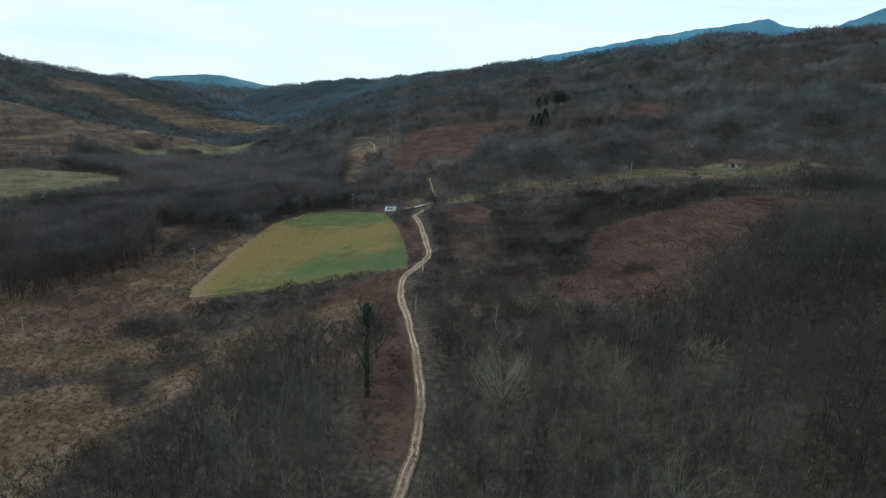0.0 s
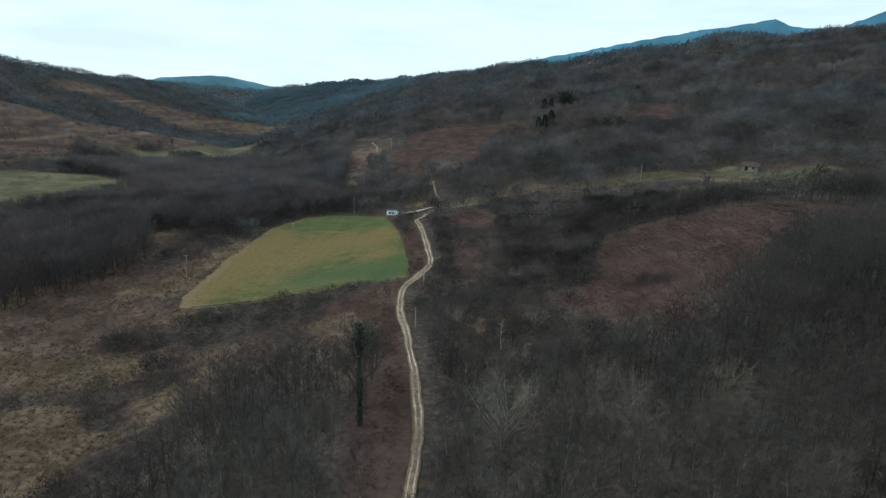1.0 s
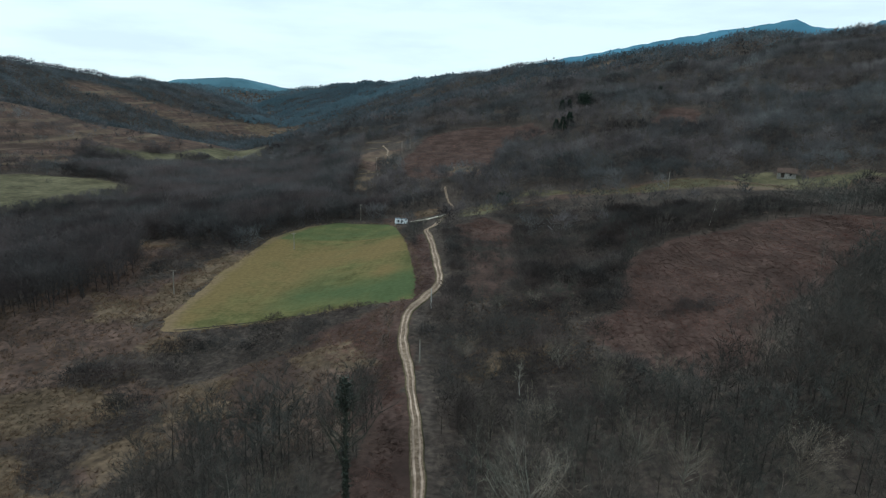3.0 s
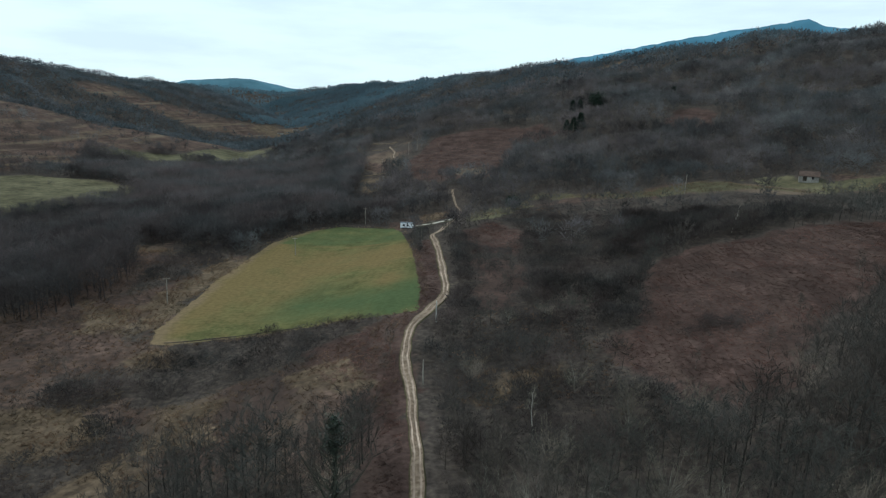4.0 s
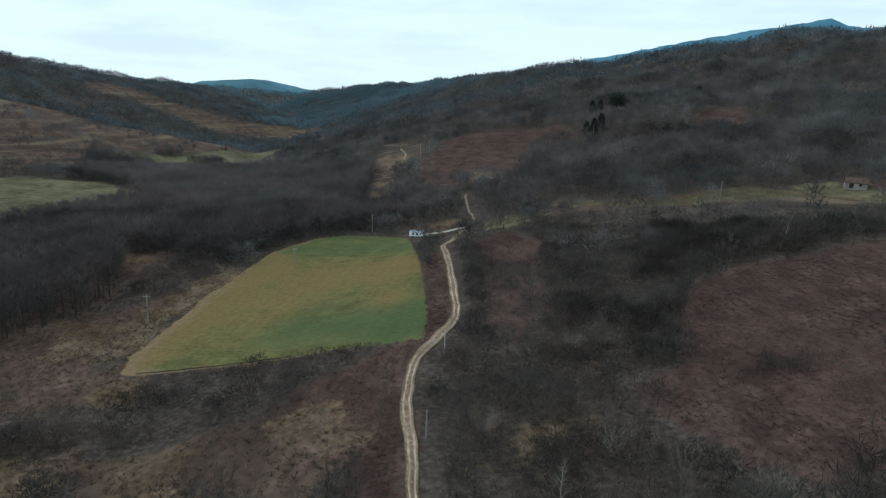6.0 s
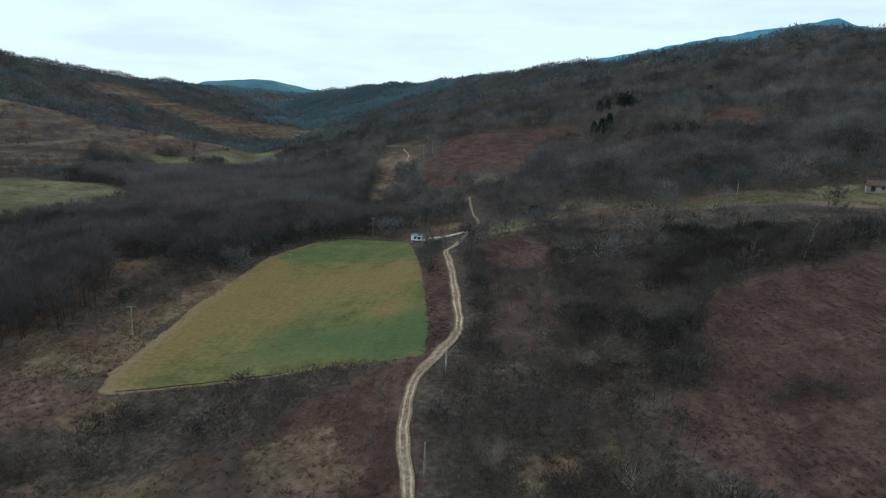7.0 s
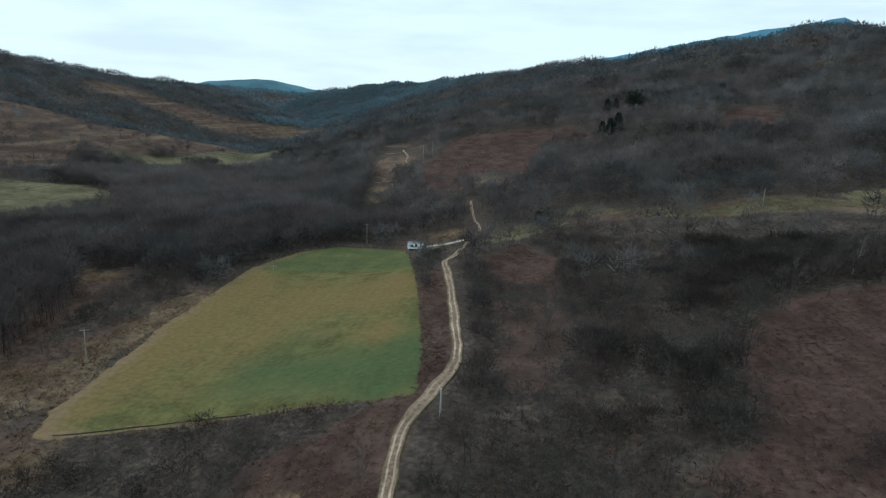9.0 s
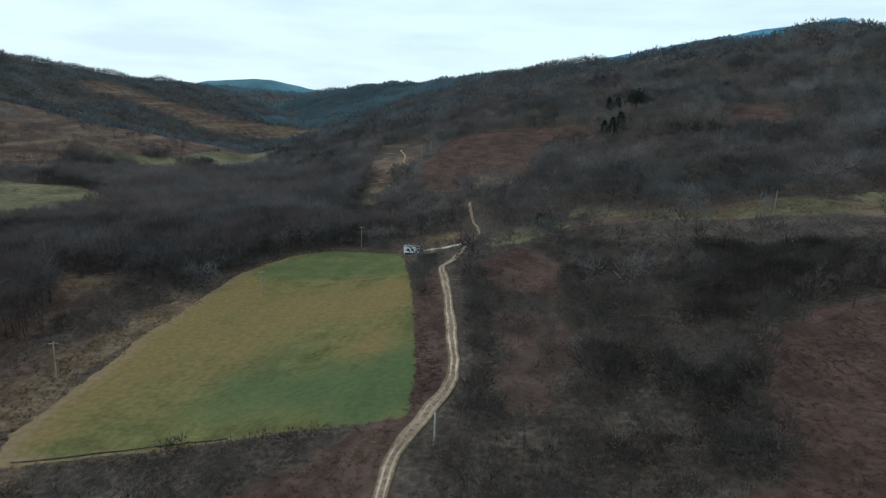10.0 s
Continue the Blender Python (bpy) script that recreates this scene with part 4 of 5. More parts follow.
# the woods further off
fx, fy = scatter(rng, -460, 430, 232, 640, 5.0)
keep = in_fan(fx, fy) & ((fy < 420) | (rng.uniform(0, 1, len(fx)) < 0.72)) & (room(fx, fy) > 2.5) & (edge_gap(fx, fy, DARK_BELT) < 0)
keep &= rng.uniform(0, 1, len(fx)) > np.maximum(cover(fx, fy, LOW, 4) * 0.965, cover(fx, fy, THIN, 12) * 0.88)
fx, fy = fx[keep], fy[keep]
strew("woodland", middling, fx, fy, 8.5 + 4 * rng.beta(2, 2, len(fx)) + 2.2 * waves(fx, fy, 34, 6), rng, HILL_WOODS, "leafless brown woods on the lower hillsides", "woods", sink=0.1, clump=62)
bx, by = scatter(rng, -345, -30, 150, 525, 3.6)
keep = in_fan(bx, by) & (edge_gap(bx, by, DARK_BELT) > 0) & (room(bx, by) > 2) & (np.hypot(bx + 50.8, by - 304) > 8)
bx, by = bx[keep], by[keep]
bh = (10.5 + 4 * rng.beta(2, 2, len(bx))) * (1 - 0.55 * cover(bx, by, [PATCH_FRONT], 4)) * (1 - 0.36 * cover(bx, by, [MEADOW_FRONT], 8))
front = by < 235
# trees further up get a lighter tint, beyond BELT's own lift for haze
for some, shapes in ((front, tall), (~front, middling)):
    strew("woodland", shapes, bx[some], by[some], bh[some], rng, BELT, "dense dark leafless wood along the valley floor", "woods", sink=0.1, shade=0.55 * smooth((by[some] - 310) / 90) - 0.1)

# wooded hills
hx, hy = scatter(rng, -1500, 900, 600, 1950, 6.4)
keep = in_fan(hx, hy, 60) & (hy > 640) & (rng.uniform(0, 1, len(hx)) > cover(hx, hy, THIN, 8) * 0.93) & (room(hx, hy) > 4) & (hx > -0.96 * hy) & (hy < 1950)
hx, hy = hx[keep], hy[keep]
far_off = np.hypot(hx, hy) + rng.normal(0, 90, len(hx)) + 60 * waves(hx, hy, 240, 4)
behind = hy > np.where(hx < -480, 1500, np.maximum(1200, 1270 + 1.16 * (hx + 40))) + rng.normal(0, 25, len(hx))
# bands by distance: haze is imitated by bluer wood colours further off
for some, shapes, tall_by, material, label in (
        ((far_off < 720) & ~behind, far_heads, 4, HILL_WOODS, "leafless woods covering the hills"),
        ((far_off >= 720) & ~behind, far_heads, 4, MILD_HAZE_WOODS, "leafless woods on the upper hills, coloured blue-grey for haze"),
        (behind, hill_heads, 4, FAR_HAZE_WOODS, "distant woods up the valley, coloured blue-grey for haze")):
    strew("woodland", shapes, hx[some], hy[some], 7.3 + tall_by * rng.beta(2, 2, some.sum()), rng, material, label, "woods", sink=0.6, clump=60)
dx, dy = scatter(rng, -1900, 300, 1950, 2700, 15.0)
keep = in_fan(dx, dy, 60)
strew("woodland", distant_heads, dx[keep], dy[keep], 11 + 6 * rng.beta(2, 2, keep.sum()), rng, FAR_HAZE_WOODS, "distant woods below the mountain, coloured blue-grey for haze", "woods", sink=0.8)

# scrub, dead bracken, dry grass
sx, sy = scatter(rng, -165, 190, 45, 335, 1.6)
gap = room(sx, sy)
dense = cover(sx, sy, THICKETS, 1.5)
rough = cover(sx, sy, [BELOW_SLOPE, BELOW_STRIP, HUT_YARD], 2)
heathy = cover(sx, sy, [HEATH[1]], 3)
share = np.maximum.reduce([dense * (0.8 + 0.25 * waves(sx, sy, 15, 9)), rough * 0.75 * (1 - 0.7 * cover(sx, sy, [HUT_YARD], 2)), heathy * (0.22 + 0.7 * smooth(0.1 + waves(sx, sy, 24, 10))), 0.9 * cover(sx, sy, DARK_BUSHES + [HEDGE], 1.5), np.where(sy < 135, 0.38, 0.12)])
share = share * (1 - 0.8 * cover(sx, sy, GAPS, 2)) * (1 - 0.85 * cover(sx, sy, [STRIP_FRONT], 2)) * (1 - 0.75 * cover(sx, sy, [THICKETS[3]], 1))
keep = in_fan(sx, sy) & (gap > 0.2 - 2.0 * (dense > 0.55) * (line_gap(sx, sy, ROAD_LINE) > 3.0) * (edge_gap(sx, sy, FIELD_EDGE) < -0.6)) & (rng.uniform(0, 1, len(sx)) < share)
keep &= (np.hypot(sx + 26.5, sy - 290) > 9) & (np.hypot(sx + 18, sy - 298) > 5)
sx, sy, dense, rough = sx[keep], sy[keep], dense[keep], rough[keep]
tallness = np.where(dense > 0.5, 1.9 + 2.2 * smooth(0.5 + 0.6 * waves(sx, sy, 19, 11)), 1.2) + 1.0 * rng.beta(1.5, 3, len(sx))
tallness = np.where(cover(sx, sy, [HEDGE, *THICKETS[2:4], *THICKETS[5:]], 1) > 0.5, tallness * 0.8, tallness)
tallness = tallness * (1 + 0.45 * cover(sx, sy, DARK_BUSHES, 2))
tallness = tallness * (0.5 + 0.5 * smooth((line_gap(sx, sy, ROAD_LINE) - 2.5) / 4))
# darker tint in DARK_BUSHES and HEDGE stands in for shadow inside dense twigs
strew("scrub", bush_heads, sx, sy, tallness, rng, SCRUB, "dense tangle of bare dark scrub and brambles", "scrub", sink=0.1, clump=22, shade=-0.05 - 0.15 * cover(sx, sy, DARK_BUSHES + [HEDGE], 2))
ox, oy = scatter(rng, -165, 190, 45, 335, 5.5)
keep = (rng.uniform(0, 1, len(ox)) < np.maximum.reduce([0.42 * cover(ox, oy, STRAW_PATCHES[3:], 1), 0.5 * cover(ox, oy, STRAW_PATCHES[:3], 1), 0.16 * cover(ox, oy, BRACKEN[:1], 1), 0.07 * cover(ox, oy, BRACKEN[1:2], 1)])) & (line_gap(ox, oy, ROAD_LINE) > 3)
strew("scrub", bush_heads, ox[keep], oy[keep], 0.8 + 1.4 * rng.beta(1.5, 3, keep.sum()), rng, SCRUB, "scattered bare bushes in the rough grass", "scrub", sink=0.1)
strew("scrub", bush_heads, rng.normal(54.5, 3.6, 80), rng.normal(147, 2.0, 80), rng.uniform(1.4, 2.6, 80), rng, SCRUB, "dark bramble thicket in the bracken slope", "scrub", sink=0.1)
strew("scrub", bush_heads, rng.normal(28, 4.5, 46), rng.normal(172, 4.5, 46), rng.uniform(1.0, 2.2, 46), rng, NEEDLE, "dark green bramble clumps among the bare scrub", "scrub", sink=0.1)
ux, uy = scatter(rng, -560, -190, 380, 1300, 7.5)
keep = (cover(ux, uy, THIN + [PASTURES[0]], 5) > 0.5) & (np.sin(land(ux, uy) * 0.75 + 2.5 * waves(ux, uy, 150, 5)) < -0.35) & (waves(ux, uy, 55, 8) > -0.1) & (rng.uniform(0, 1, len(ux)) < 0.8)
keep &= (cover(ux, uy, PASTURES, 2) < 0.5) | (rng.uniform(0, 1, len(ux)) < 0.04)
strew("scrub", far_heads, ux[keep], uy[keep], 2.8 + 4.5 * rng.beta(1.5, 3, keep.sum()), rng, BELT, "rows of bare bushes across the brown heath slope", "scrub", sink=0.3)


mx, my = scatter(rng, -350, -245, 490, 630, 3.0)
keep = cover(mx, my, MEADOW_CLUMPS, 2) > 0.5
strew("woodland", middling, mx[keep], my[keep], 5 + 4 * rng.beta(2, 2, keep.sum()), rng, BELT, "dark bare copses on the green meadow", "woods", sink=0.2)


def tuft_shape(rng, n, width, droop):
    a = rng.uniform(0, 2 * math.pi, n)
    way = unit(np.c_[np.cos(a), np.sin(a), rng.uniform(0.4, 1.3, n) * droop])
    start = np.c_[np.cos(a) * 0.05, np.sin(a) * 0.05, np.zeros(n)]
    blade = slivers(start, way, rng.uniform(0.6, 1.0, n), np.full(n, width), rng)
    mid = blade[:, 2]
    tip = slivers(mid - way * 0.1, unit(way + np.array([0, 0, -0.9])), rng.uniform(0.3, 0.55, n), np.full(n, width * 0.8), rng)
    return np.concatenate([blade, tip])


fern = [tuft_shape(rng, 8, 0.13, 0.5) for _ in range(6)]
bent = [tuft_shape(rng, 9, 0.12, 1.5) for _ in range(5)]
kx, ky = scatter(rng, -50, 160, 62, 285, 0.72)
keep = (cover(kx, ky, BRACKEN[:5], 1.0) > rng.uniform(0.2, 0.8, len(kx))) & (line_gap(kx, ky, ROAD_LINE) > 2.0)
keep &= rng.uniform(0, 1, len(kx)) < 0.6 + 0.4 * np.sin(land(kx, ky) * 15 + 3 * waves(kx, ky, 14, 3))
strew("bracken", fern, kx[keep], ky[keep], 0.45 + 0.45 * rng.uniform(0, 1, keep.sum()), rng, FROND, "collapsed red-brown dead bracken", "bracken", sink=0.03)
wx, wy = scatter(rng, -160, 190, 55, 335, 1.15)
keep = (cover(wx, wy, STRAW_PATCHES[:15], 1.5) * smooth(0.8 + waves(wx, wy, 11, 4)) > rng.uniform(0.2, 0.8, len(wx))) & (line_gap(wx, wy, ROAD_LINE) > 2.0)
cx, cy = scatter(rng, -48, 65, 378, 526, 2.6)
clumps = (cover(cx, cy, [BRACKEN[5]], 2) > 0.5) & (waves(cx, cy, 30, 6) > -0.35)
strew("bracken", fern, cx[clumps], cy[clumps], 0.7 + 0.9 * rng.uniform(0, 1, clumps.sum()), rng, FROND, "clumps of dead red-brown bracken on a far slope", "bracken", sink=0.03)
strew("dry_grass", bent, wx[keep], wy[keep], 0.45 + 0.5 * rng.uniform(0, 1, keep.sum()), rng, STRAW, "bleached dry grass tussocks", "grass", sink=0.02)
hx2, hy2 = scatter(rng, -165, 40, 50, 335, 1.5)
keep = (cover(hx2, hy2, [HEATH[1], HEATH[3], HEATH[5], BELOW_STRIP], 3) * smooth(0.85 + waves(hx2, hy2, 13, 14)) > rng.uniform(0.1, 0.9, len(hx2))) & (line_gap(hx2, hy2, ROAD_LINE) > 2.0) & (edge_gap(hx2, hy2, FIELD_EDGE) < -0.3) & (cover(hx2, hy2, [HEDGE], 1.5) < 0.5)
strew("dead_grass", bent, hx2[keep], hy2[keep], 0.5 + 0.6 * rng.uniform(0, 1, keep.sum()), rng, RANK, "rank dead brown grass and weeds on the heath", "grass", sink=0.02, clump=9)
# rough fringe of long grass round the field
ex, ey = scatter(rng, -92, -4, 150, 306, 0.8)
rim = edge_gap(ex, ey, FIELD_EDGE)
keep = (rim > -2.2) & (rim < 0.5) & (rng.uniform(0, 1, len(ex)) < 0.5) & (line_gap(ex, ey, ROAD_LINE) > 2.0)
strew("dry_grass", bent, ex[keep], ey[keep], 0.35 + 0.45 * rng.uniform(0, 1, keep.sum()), rng, STRAW, "uncut dry grass along the field edge", "grass", sink=0.02)


# ---- single trees ----
def leaf_cloud(rng, centres, spread, n, size):
    """Small leaf-sized triangles round given centres."""
    p = centres[rng.integers(0, len(centres), n)] + rng.normal(0, 1, (n, 3)) * spread
    return slivers(p, unit(rng.normal(size=(n, 3))), size * rng.uniform(0.7, 1.3, n), size * rng.uniform(0.6, 1.1, n), rng)


def ivy_tree(x, y, h):
    r = np.random.default_rng(31)
    stem, crown = tree_shape(r, h, 16, 6, 7, bare=0.40, spread=0.46, twig=0.03, thick=0.020, rise=0.75, top=0.82)
    side, side_crown = tree_shape(r, h * 0.55, 10, 5, 6, bare=0.2, spread=0.34, twig=0.03, thick=0.018, rise=1.2)
    lean = np.array([[1, 0, -0.42], [0, 1, -0.1], [0.3, 0, 0.95]])
    side, side_crown = (v @ lean.T + np.array([-0.1, 0, h * 0.27]) for v in (side, side_crown))
    stem, crown = np.concatenate([stem, side]), np.concatenate([crown, side_crown])
    tree = new("ivy_tree")
    new("trunk", tri_mesh("trunk", stem, MOSSY_BARK)).parent = tree
    new("crown", tri_mesh("crown", crown, TWIG)).parent = tree
    f = np.concatenate([np.linspace(0.0, 0.48, 18), np.linspace(0.5, 0.74, 5), np.linspace(0.77, 0.99, 17)])
    on_stem = np.c_[np.zeros(40), np.zeros(40), f * h]
    thick = np.where(f > 0.76, 1.0 * np.sin(np.clip((f - 0.70) / 0.33, 0, 1) * math.pi) * 0.6 + 0.2, np.where(f > 0.49, 0.18, 0.30))
    n = 2200
    k = r.integers(0, 40, n)
    p = on_stem[k] + r.normal(0, 1, (n, 3)) * np.c_[thick[k], thick[k], np.full(n, 0.35)] * 0.8
    leaves = slivers(p, unit(r.normal(size=(n, 3))), r.uniform(0.2, 0.4, n), r.uniform(0.18, 0.34, n), r)
    ivy = new("ivy", tri_mesh("ivy", leaves, IVY, tint=np.repeat(r.uniform(0, 1, n), 3)))
    ivy.parent = tree
    tagged(ivy, "dark green ivy up the trunk")
    tree.matrix_world = pose(x, y, float(land(x, y)) - 0.1)
    return tagged(tree, "tall bare tree clad in dark green ivy beside the track", "tree")


ivy_tree(-10.8, 87, 17.5)


def birch(x, y, h, lean, label):
    r = np.random.default_rng(int(x * 7 + y))
    stem, crown = tree_shape(r, h, 9, 4, 5, bare=0.4, spread=0.22, thick=0.012, twig=0.035, rise=1.3)
    tree = new("birch_tree")
    new("trunk", tri_mesh("trunk", stem, BIRCH)).parent = tree
    new("crown", tri_mesh("crown", crown, PALE_TWIG)).parent = tree
    tree.matrix_world = pose(x, y, float(land(x, y)) - 0.1, 0, lean, 0)
    return tagged(tree, label, "tree")


birch(81, 211, 9, 7, "slender leaning white-barked birch above the bracken slope")
birch(14, 113, 9, -3, "young white-barked birch among bare scrub")


def conifer(x, y, h, wide, label):
    r = np.random.default_rng(int(x * 3 + y * 5))
    tree = new("conifer")
    bm = bmesh.new()
    rod(bm, (0, 0, 0), (0, 0, h * 0.95), h * 0.018, h * 0.004, 6)
    part("trunk", bm, BARK, tree)
    n = 900
    f = r.uniform(0.06, 1.0, n) ** 0.8
    a, reach = r.uniform(0, 2 * math.pi, n), (1 - f) ** 0.8 * wide * r.uniform(0.3, 1.0, n) + 0.15
    start = np.c_[np.cos(a) * reach * 0.6, np.sin(a) * reach * 0.6, f * h]
    way = unit(np.c_[np.cos(a), np.sin(a), r.uniform(-0.45, 0.25, n)] + r.normal(0, 0.2, (n, 3)))
    new("crown", tri_mesh("crown", slivers(start, way, r.uniform(0.08, 0.16, n) * h, np.full(n, 0.05 * h), r), NEEDLE, tint=np.repeat(r.uniform(0, 1, n), 3))).parent = tree
    tree.matrix_world = pose(x, y, float(land(x, y)) - 0.2)
    return tagged(tree, label, "tree", "dark conifers on the hillside")


for x, y, h, w in ((73, 506, 9.5, 5), (79, 508, 8.5, 5), (66, 446, 9.5, 5.5), (71, 449, 10.5, 6), (62, 450, 8, 4.5), (150, 512, 11, 5.5)):
    conifer(x, y, h, w, "dark evergreen conifer standing out of the bare wooded slope")


def evergreen_bush(x, y, h, wide, label):
    r = np.random.default_rng(77)
    bush = new("evergreen_bush")
    stem, crown = tree_shape(r, h, 8, 3, 2, bare=0.1, spread=0.4)
    new("trunk", tri_mesh("trunk", np.concatenate([stem, crown]), BARK)).parent = bush
    k = 60
    a, q = r.uniform(0, 2 * math.pi, k), r.uniform(0, 1, k)
    centres = np.c_[np.cos(a) * wide * 0.62 * np.sqrt(q), np.sin(a) * wide * 0.62 * np.sqrt(q), h * (0.28 + 0.55 * r.uniform(0, 1, k) * (1.1 - q * 0.6))]
    n = 2600
    new("crown", tri_mesh("crown", leaf_cloud(r, centres, h * 0.10, n, 0.075 * h), NEEDLE, tint=np.repeat(r.uniform(0, 1, n), 3))).parent = bush
    bush.matrix_world = pose(x, y, float(land(x, y)) - 0.1)
    return tagged(bush, label, "tree")


evergreen_bush(20.5, 312, 7.5, 4.4, "round dark evergreen tree in dry pasture")
evergreen_bush(91, 500, 13, 8.5, "broad dark evergreen tree on the wooded slope")


# ---- built things ----
def site_cabin(x, y, turn):
    """White steel cabin with a grey-blue frame, two windows and a door on its far end."""
    cabin = new("site_cabin")
    L, W, H, base = 5.9, 2.3, 2.2, 0.25
    part("body", boxes((-L / 2, L / 2, -W / 2, W / 2, base, base + H), bevel=0.03), WHITE_PANEL, cabin, "white painted steel walls")
    part("roof", boxes((-L / 2 - 0.05, L / 2 + 0.05, -W / 2 - 0.05, W / 2 + 0.05, base + H + 0.003, base + H + 0.14), bevel=0.02), BLUE_FRAME, cabin, "flat grey-blue steel roof rim")
    part("base_rail", boxes((-L / 2 - 0.03, L / 2 + 0.03, -W / 2 - 0.03, W / 2 + 0.03, base - 0.16, base - 0.003), bevel=0.02), BLUE_FRAME, cabin, "grey-blue steel base rail")
    for sx in (-1, 1):
        for sy in (-1, 1):
            cx, cy = sx * (L / 2 - 0.04), sy * (W / 2 - 0.04)
            part("corner_post", boxes((cx - 0.08, cx + 0.08, cy - 0.08, cy + 0.08, base + 0.02, base + H - 0.02), bevel=0.015), WHITE_PANEL, cabin)
            part("footing", boxes((cx - 0.2 - sx * 0.2, cx + 0.2 - sx * 0.2, cy - 0.2, cy + 0.2, -0.8, base - 0.165)), CONCRETE, cabin, "concrete footing block")
    for i in range(14):
        px = -L / 2 + 0.3 + i * (L - 0.6) / 13
        if not any(abs(px - w) < 0.52 for w in (-1.35, 0.35)):
            part("wall_rib", boxes((px - 0.035, px + 0.035, -W / 2 - 0.02, -W / 2 - 0.002, base + 0.12, base + H - 0.12), bevel=0.008), WHITE_PANEL, cabin)
    for wx in (-1.35, 0.35):
        y0 = -W / 2
        win = part("window", boxes((wx - 0.42, wx + 0.42, y0 - 0.025, y0 - 0.004, base + 0.75, base + 1.55)), GLASS, cabin, "dark window pane")
        part("window_frame", boxes((wx - 0.48, wx - 0.42, y0 - 0.05, y0 - 0.003, base + 0.69, base + 1.61), (wx + 0.42, wx + 0.48, y0 - 0.05, y0 - 0.003, base + 0.69, base + 1.61),
                                   (wx - 0.42, wx + 0.42, y0 - 0.05, y0 - 0.003, base + 1.55, base + 1.61), (wx - 0.42, wx + 0.42, y0 - 0.05, y0 - 0.003, base + 0.69, base + 0.75)), BLUE_FRAME, win)
    door = part("door", boxes((L / 2 + 0.003, L / 2 + 0.04, -0.45, 0.45, base + 0.05, base + 1.98), bevel=0.01), WHITE_PANEL, cabin)
    part("handle", boxes((L / 2 + 0.04, L / 2 + 0.09, 0.28, 0.40, base + 1.0, base + 1.05)), BLUE_FRAME, door)
    cabin.matrix_world = pose(x, y, float(land(x, y)) + 0.1, 0, 0, turn)
    return tagged(cabin, "white steel site cabin with two dark windows at the field's end", "cabin")


site_cabin(-29.2, 298.6, 4)


def utility_pole(x, y, h, turn, label, arm=1.9, material=POLE_WOOD, tilt=0.0):
    pole = new("utility_pole")
    bm = bmesh.new()
    rod(bm, (0, 0, -0.6), (0, 0, h), 0.17, 0.115, 10)
    part("post", bm, material, pole)
    if arm:
        bar = part("crossarm", boxes((-arm / 2, arm / 2, 0.09, 0.2, h - 0.45, h - 0.31), bevel=0.015), material, pole)
        for f in (-0.44, 0.0, 0.44):
            bm = bmesh.new()
            rod(bm, (f * arm, 0.145, h - 0.308), (f * arm, 0.145, h - 0.16), 0.02, 0.02, 6)
            rod(bm, (f * arm, 0.145, h - 0.17), (f * arm, 0.145, h - 0.04), 0.055, 0.035, 8)
            part("insulator", bm, PORCELAIN, bar)
    pole.matrix_world = pose(x, y, float(land(x, y)), 0, tilt, turn)
    return tagged(pole, label, "utility pole", "valley power line")


utility_pole(-86, 188.5, 8.0, 25, "weathered wooden power pole with crossarm beside the field", tilt=2)
utility_pole(-66, 246.5, 7.0, 20, "weathered wooden power pole standing in the hay field")
utility_pole(-50.8, 308.5, 8.2, 15, "wooden power pole with crossarm at the wood's edge")
utility_pole(-99.7, 123.7, 7.2, 28, "leaning wooden power pole with crossarm in rough grass", tilt=3)
utility_pole(-5.0, 161.5, 5.2, 10, "short pale concrete post beside the track", arm=0, material=CONCRETE)
utility_pole(-5.0, 130, 5.0, 10, "slim grey pole among scrub beside the track", arm=0)
utility_pole(88.5, 278, 8.0, 60, "grey wooden pole in the dry strip", arm=0)
utility_pole(-63.3, 434, 9.0, 10, "distant wooden power pole in the clearing")
utility_pole(-56, 392, 8.5, 10, "distant wooden power pole by the straw patch")
utility_pole(-50, 471, 9.5, 10, "distant wooden power pole beside the far track", arm=1.4)
utility_pole(-45, 482, 9.5, 10, "distant wooden power pole below the red hill", arm=1.4)


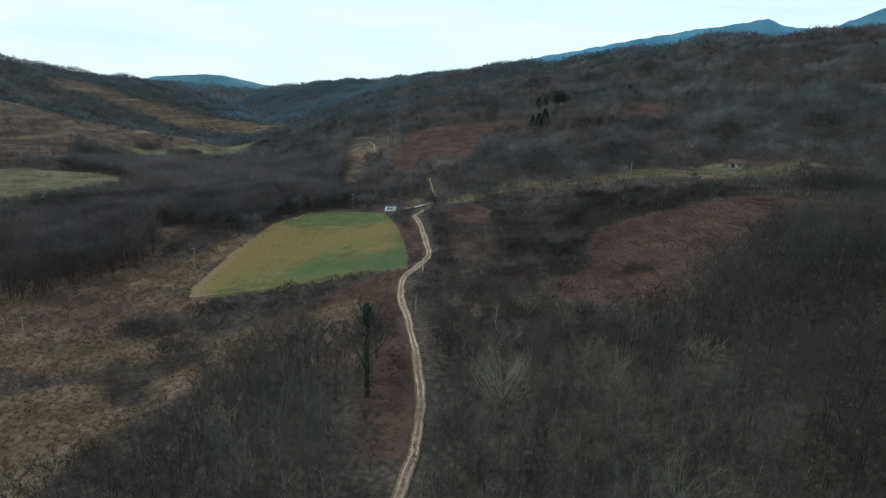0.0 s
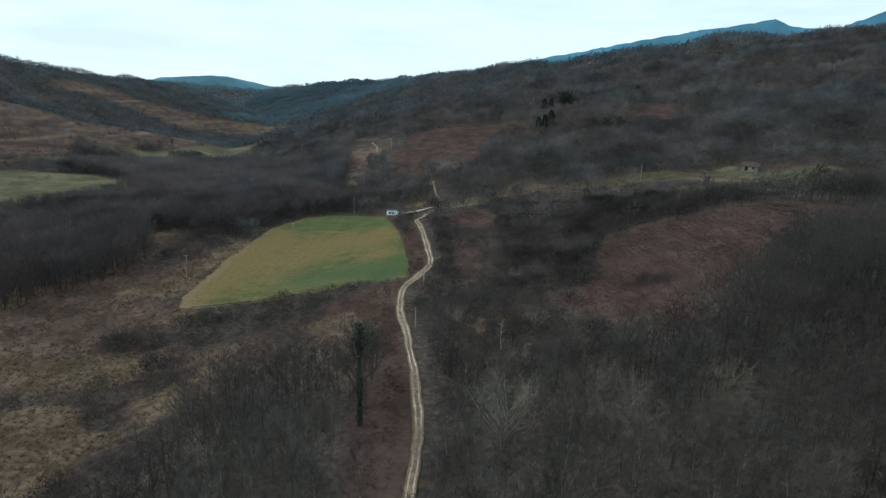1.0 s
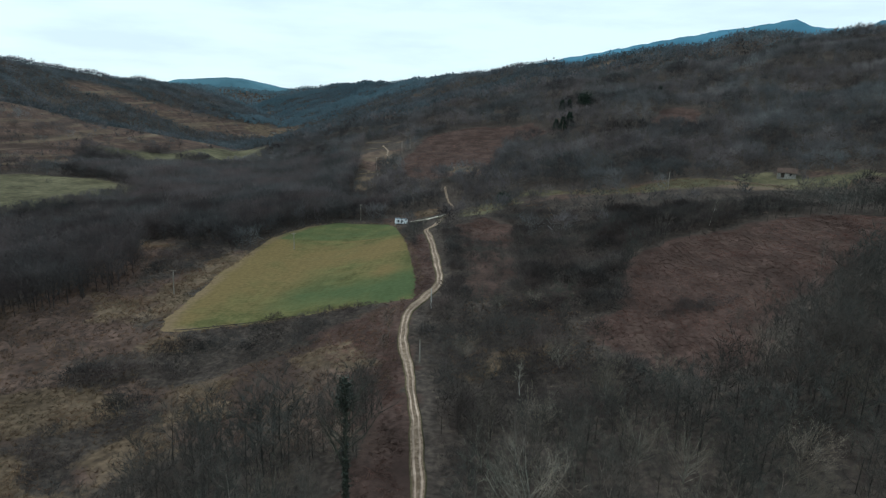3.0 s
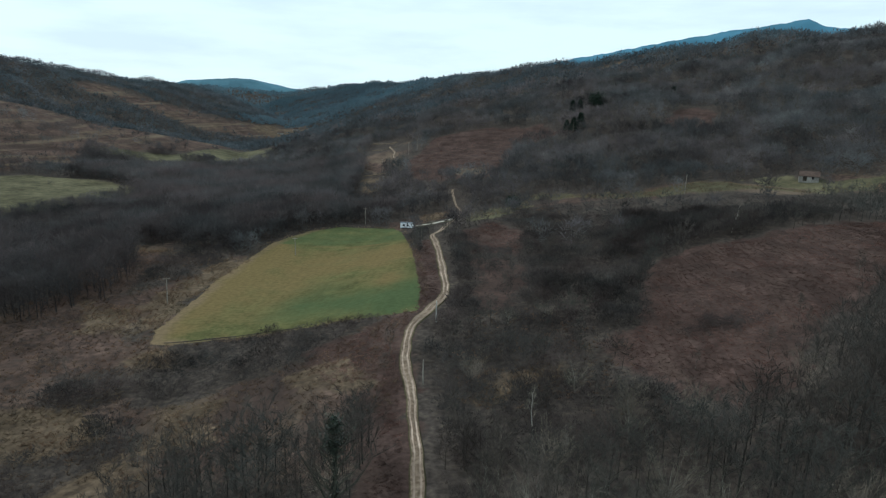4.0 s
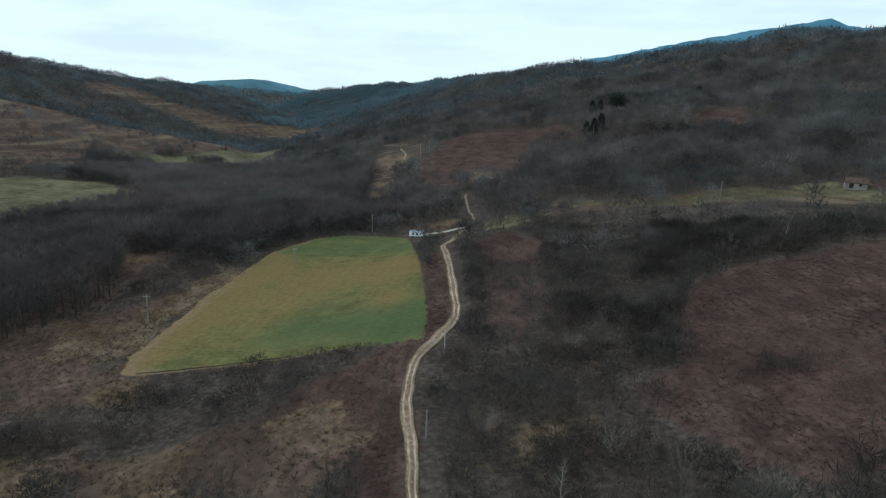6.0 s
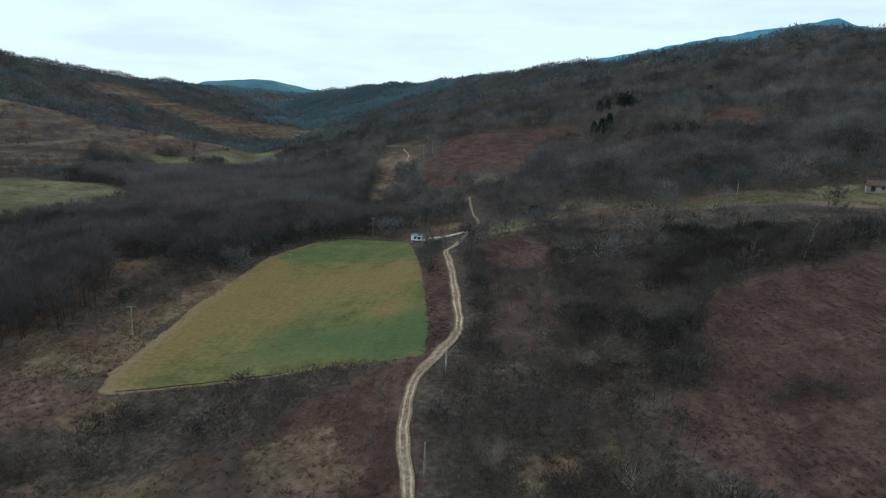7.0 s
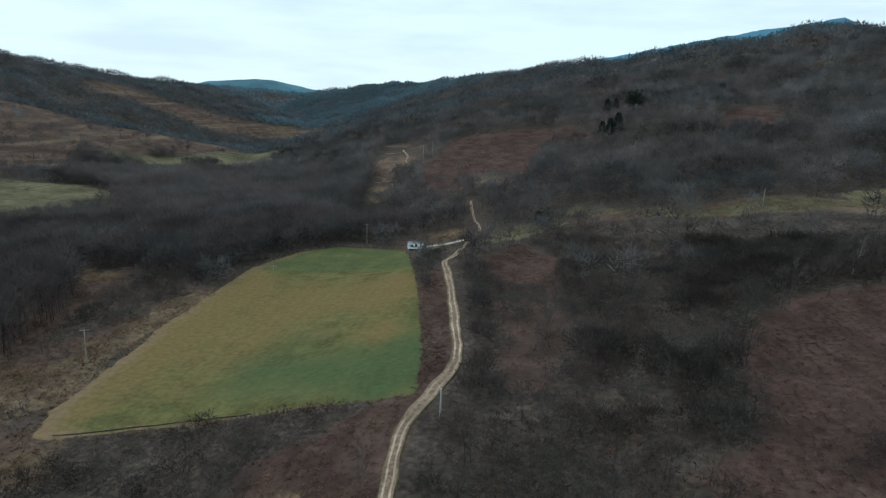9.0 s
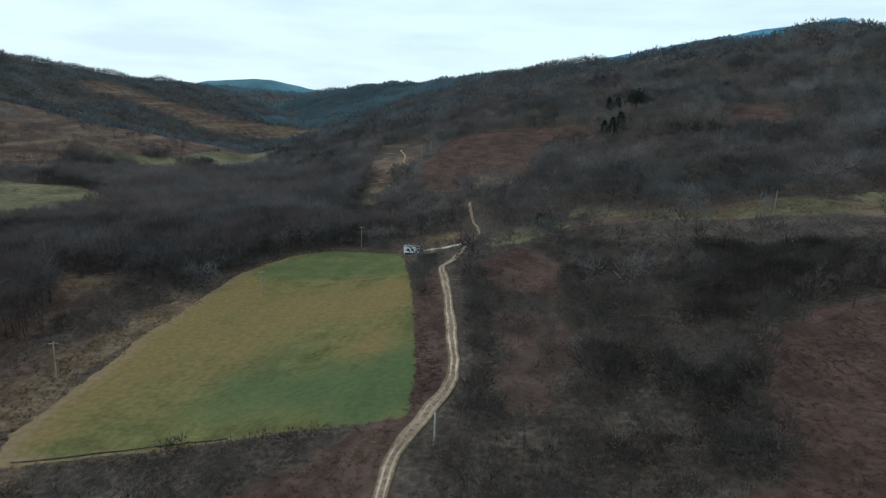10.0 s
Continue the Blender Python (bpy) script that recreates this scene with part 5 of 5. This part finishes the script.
def stone_barn(x, y, turn, L, W, wall, rise, label):
    barn = new("barn")
    bm = boxes((-L / 2, L / 2, -W / 2, W / 2, -0.8, wall))
    for sx in (-1, 1):
        v = [bm.verts.new(p) for p in ((sx * L / 2, -W / 2, wall), (sx * L / 2, W / 2, wall), (sx * L / 2, 0, wall + rise))]
        bm.faces.new(v)
    part("wall", bm, STONE, barn, "pale weathered plaster wall")
    for sy in (-1, 1):
        bm = bmesh.new()
        edge = [(-L / 2 - 0.3, sy * (W / 2 + 0.35), wall - 0.25), (L / 2 + 0.3, sy * (W / 2 + 0.35), wall - 0.25), (L / 2 + 0.3, 0, wall + rise + 0.03), (-L / 2 - 0.3, 0, wall + rise + 0.03)]
        low = [bm.verts.new(p) for p in edge]
        high = [bm.verts.new((p[0], p[1], p[2] + 0.14)) for p in edge]
        bm.faces.new(low)
        bm.faces.new(high[::-1])
        for i in range(4):
            bm.faces.new((low[i], high[i], high[(i + 1) % 4], low[(i + 1) % 4]))
        bmesh.ops.recalc_face_normals(bm, faces=bm.faces)
        part("roof_slope", bm, ROOF_TILE, barn, "faded red-brown tiled roof")
    part("door", boxes((-L * 0.3, -L * 0.3 + 1.4, -W / 2 - 0.06, -W / 2 - 0.004, -0.1, min(2.0, wall - 0.3))), DARK_WOOD, barn, "dark board door")
    part("window", boxes((L * 0.15, L * 0.15 + 0.8, -W / 2 - 0.04, -W / 2 - 0.004, 0.9, min(1.8, wall - 0.3))), GLASS, barn)
    barn.matrix_world = pose(x, y, float(land(x, y)), 0, 0, turn)
    return tagged(barn, label, "barn")


stone_barn(148, 299, -25, 7.5, 5, 2.2, 1.7, "old pale-walled barn with faded red roof among bare trees")
stone_barn(-400, 1210, 15, 12, 7, 3.2, 2.8, "far farmhouse with a red roof at the foot of the hill")
stone_barn(-372, 1222, 30, 10, 6, 3.0, 2.5, "far small farmhouse with a red roof on the valley floor")


def fence_post(x, y, h):
    post = new("fence_post", bpy.data.meshes.new("fence_post"))
    bm = bmesh.new()
    rod(bm, (0, 0, -0.3), (0, 0, h), 0.07, 0.055, 6)
    bm.to_mesh(post.data)
    bm.free()
    post.data.materials.append(POLE_WOOD)
    post.matrix_world = pose(x, y, float(land(x, y)))
    return tagged(post, "grey split-wood fence post in dry pasture", "fence post", "pasture fence")


first = fence_post(0, 300, 1.3)
for i in range(1, 16):
    x, y = 0 + i * 1.9, 300 + i * 1.55 + 0.3 * math.sin(i * 2)
    copy_thing(first, pose(x, y, float(land(x, y)), 3 * math.sin(i), 3 * math.cos(i * 3), i * 40))


def rail_fence(x0, y0, x1, y1, panels):
    """Old fence of short railed panels with gaps between them."""
    fence = new("fence")
    fence.matrix_world = pose(x0, y0, float(land(x0, y0)))
    step = Vector(((x1 - x0) / panels, (y1 - y0) / panels))
    for i in range(panels):
        a, b = step * i, step * (i + 0.62)
        za, zb = (float(land(x0 + p.x, y0 + p.y) - land(x0, y0)) for p in (a, b))
        for p, z in ((a, za), (b, zb)):
            bm = bmesh.new()
            rod(bm, (p.x, p.y, z - 0.4), (p.x, p.y, z + 1.15), 0.06, 0.05, 6)
            part("post", bm, POLE_WOOD, fence)
        for lift in (0.45, 1.0):
            bm = bmesh.new()
            rod(bm, (a.x, a.y - 0.1, za + lift), (b.x, b.y - 0.1, zb + lift), 0.055, 0.055, 4)
            part("rail", bm, POLE_WOOD, fence)
    return tagged(fence, "broken weathered pole fence among bare trees", "fence")


rail_fence(-41, 402, -22, 388, 6)
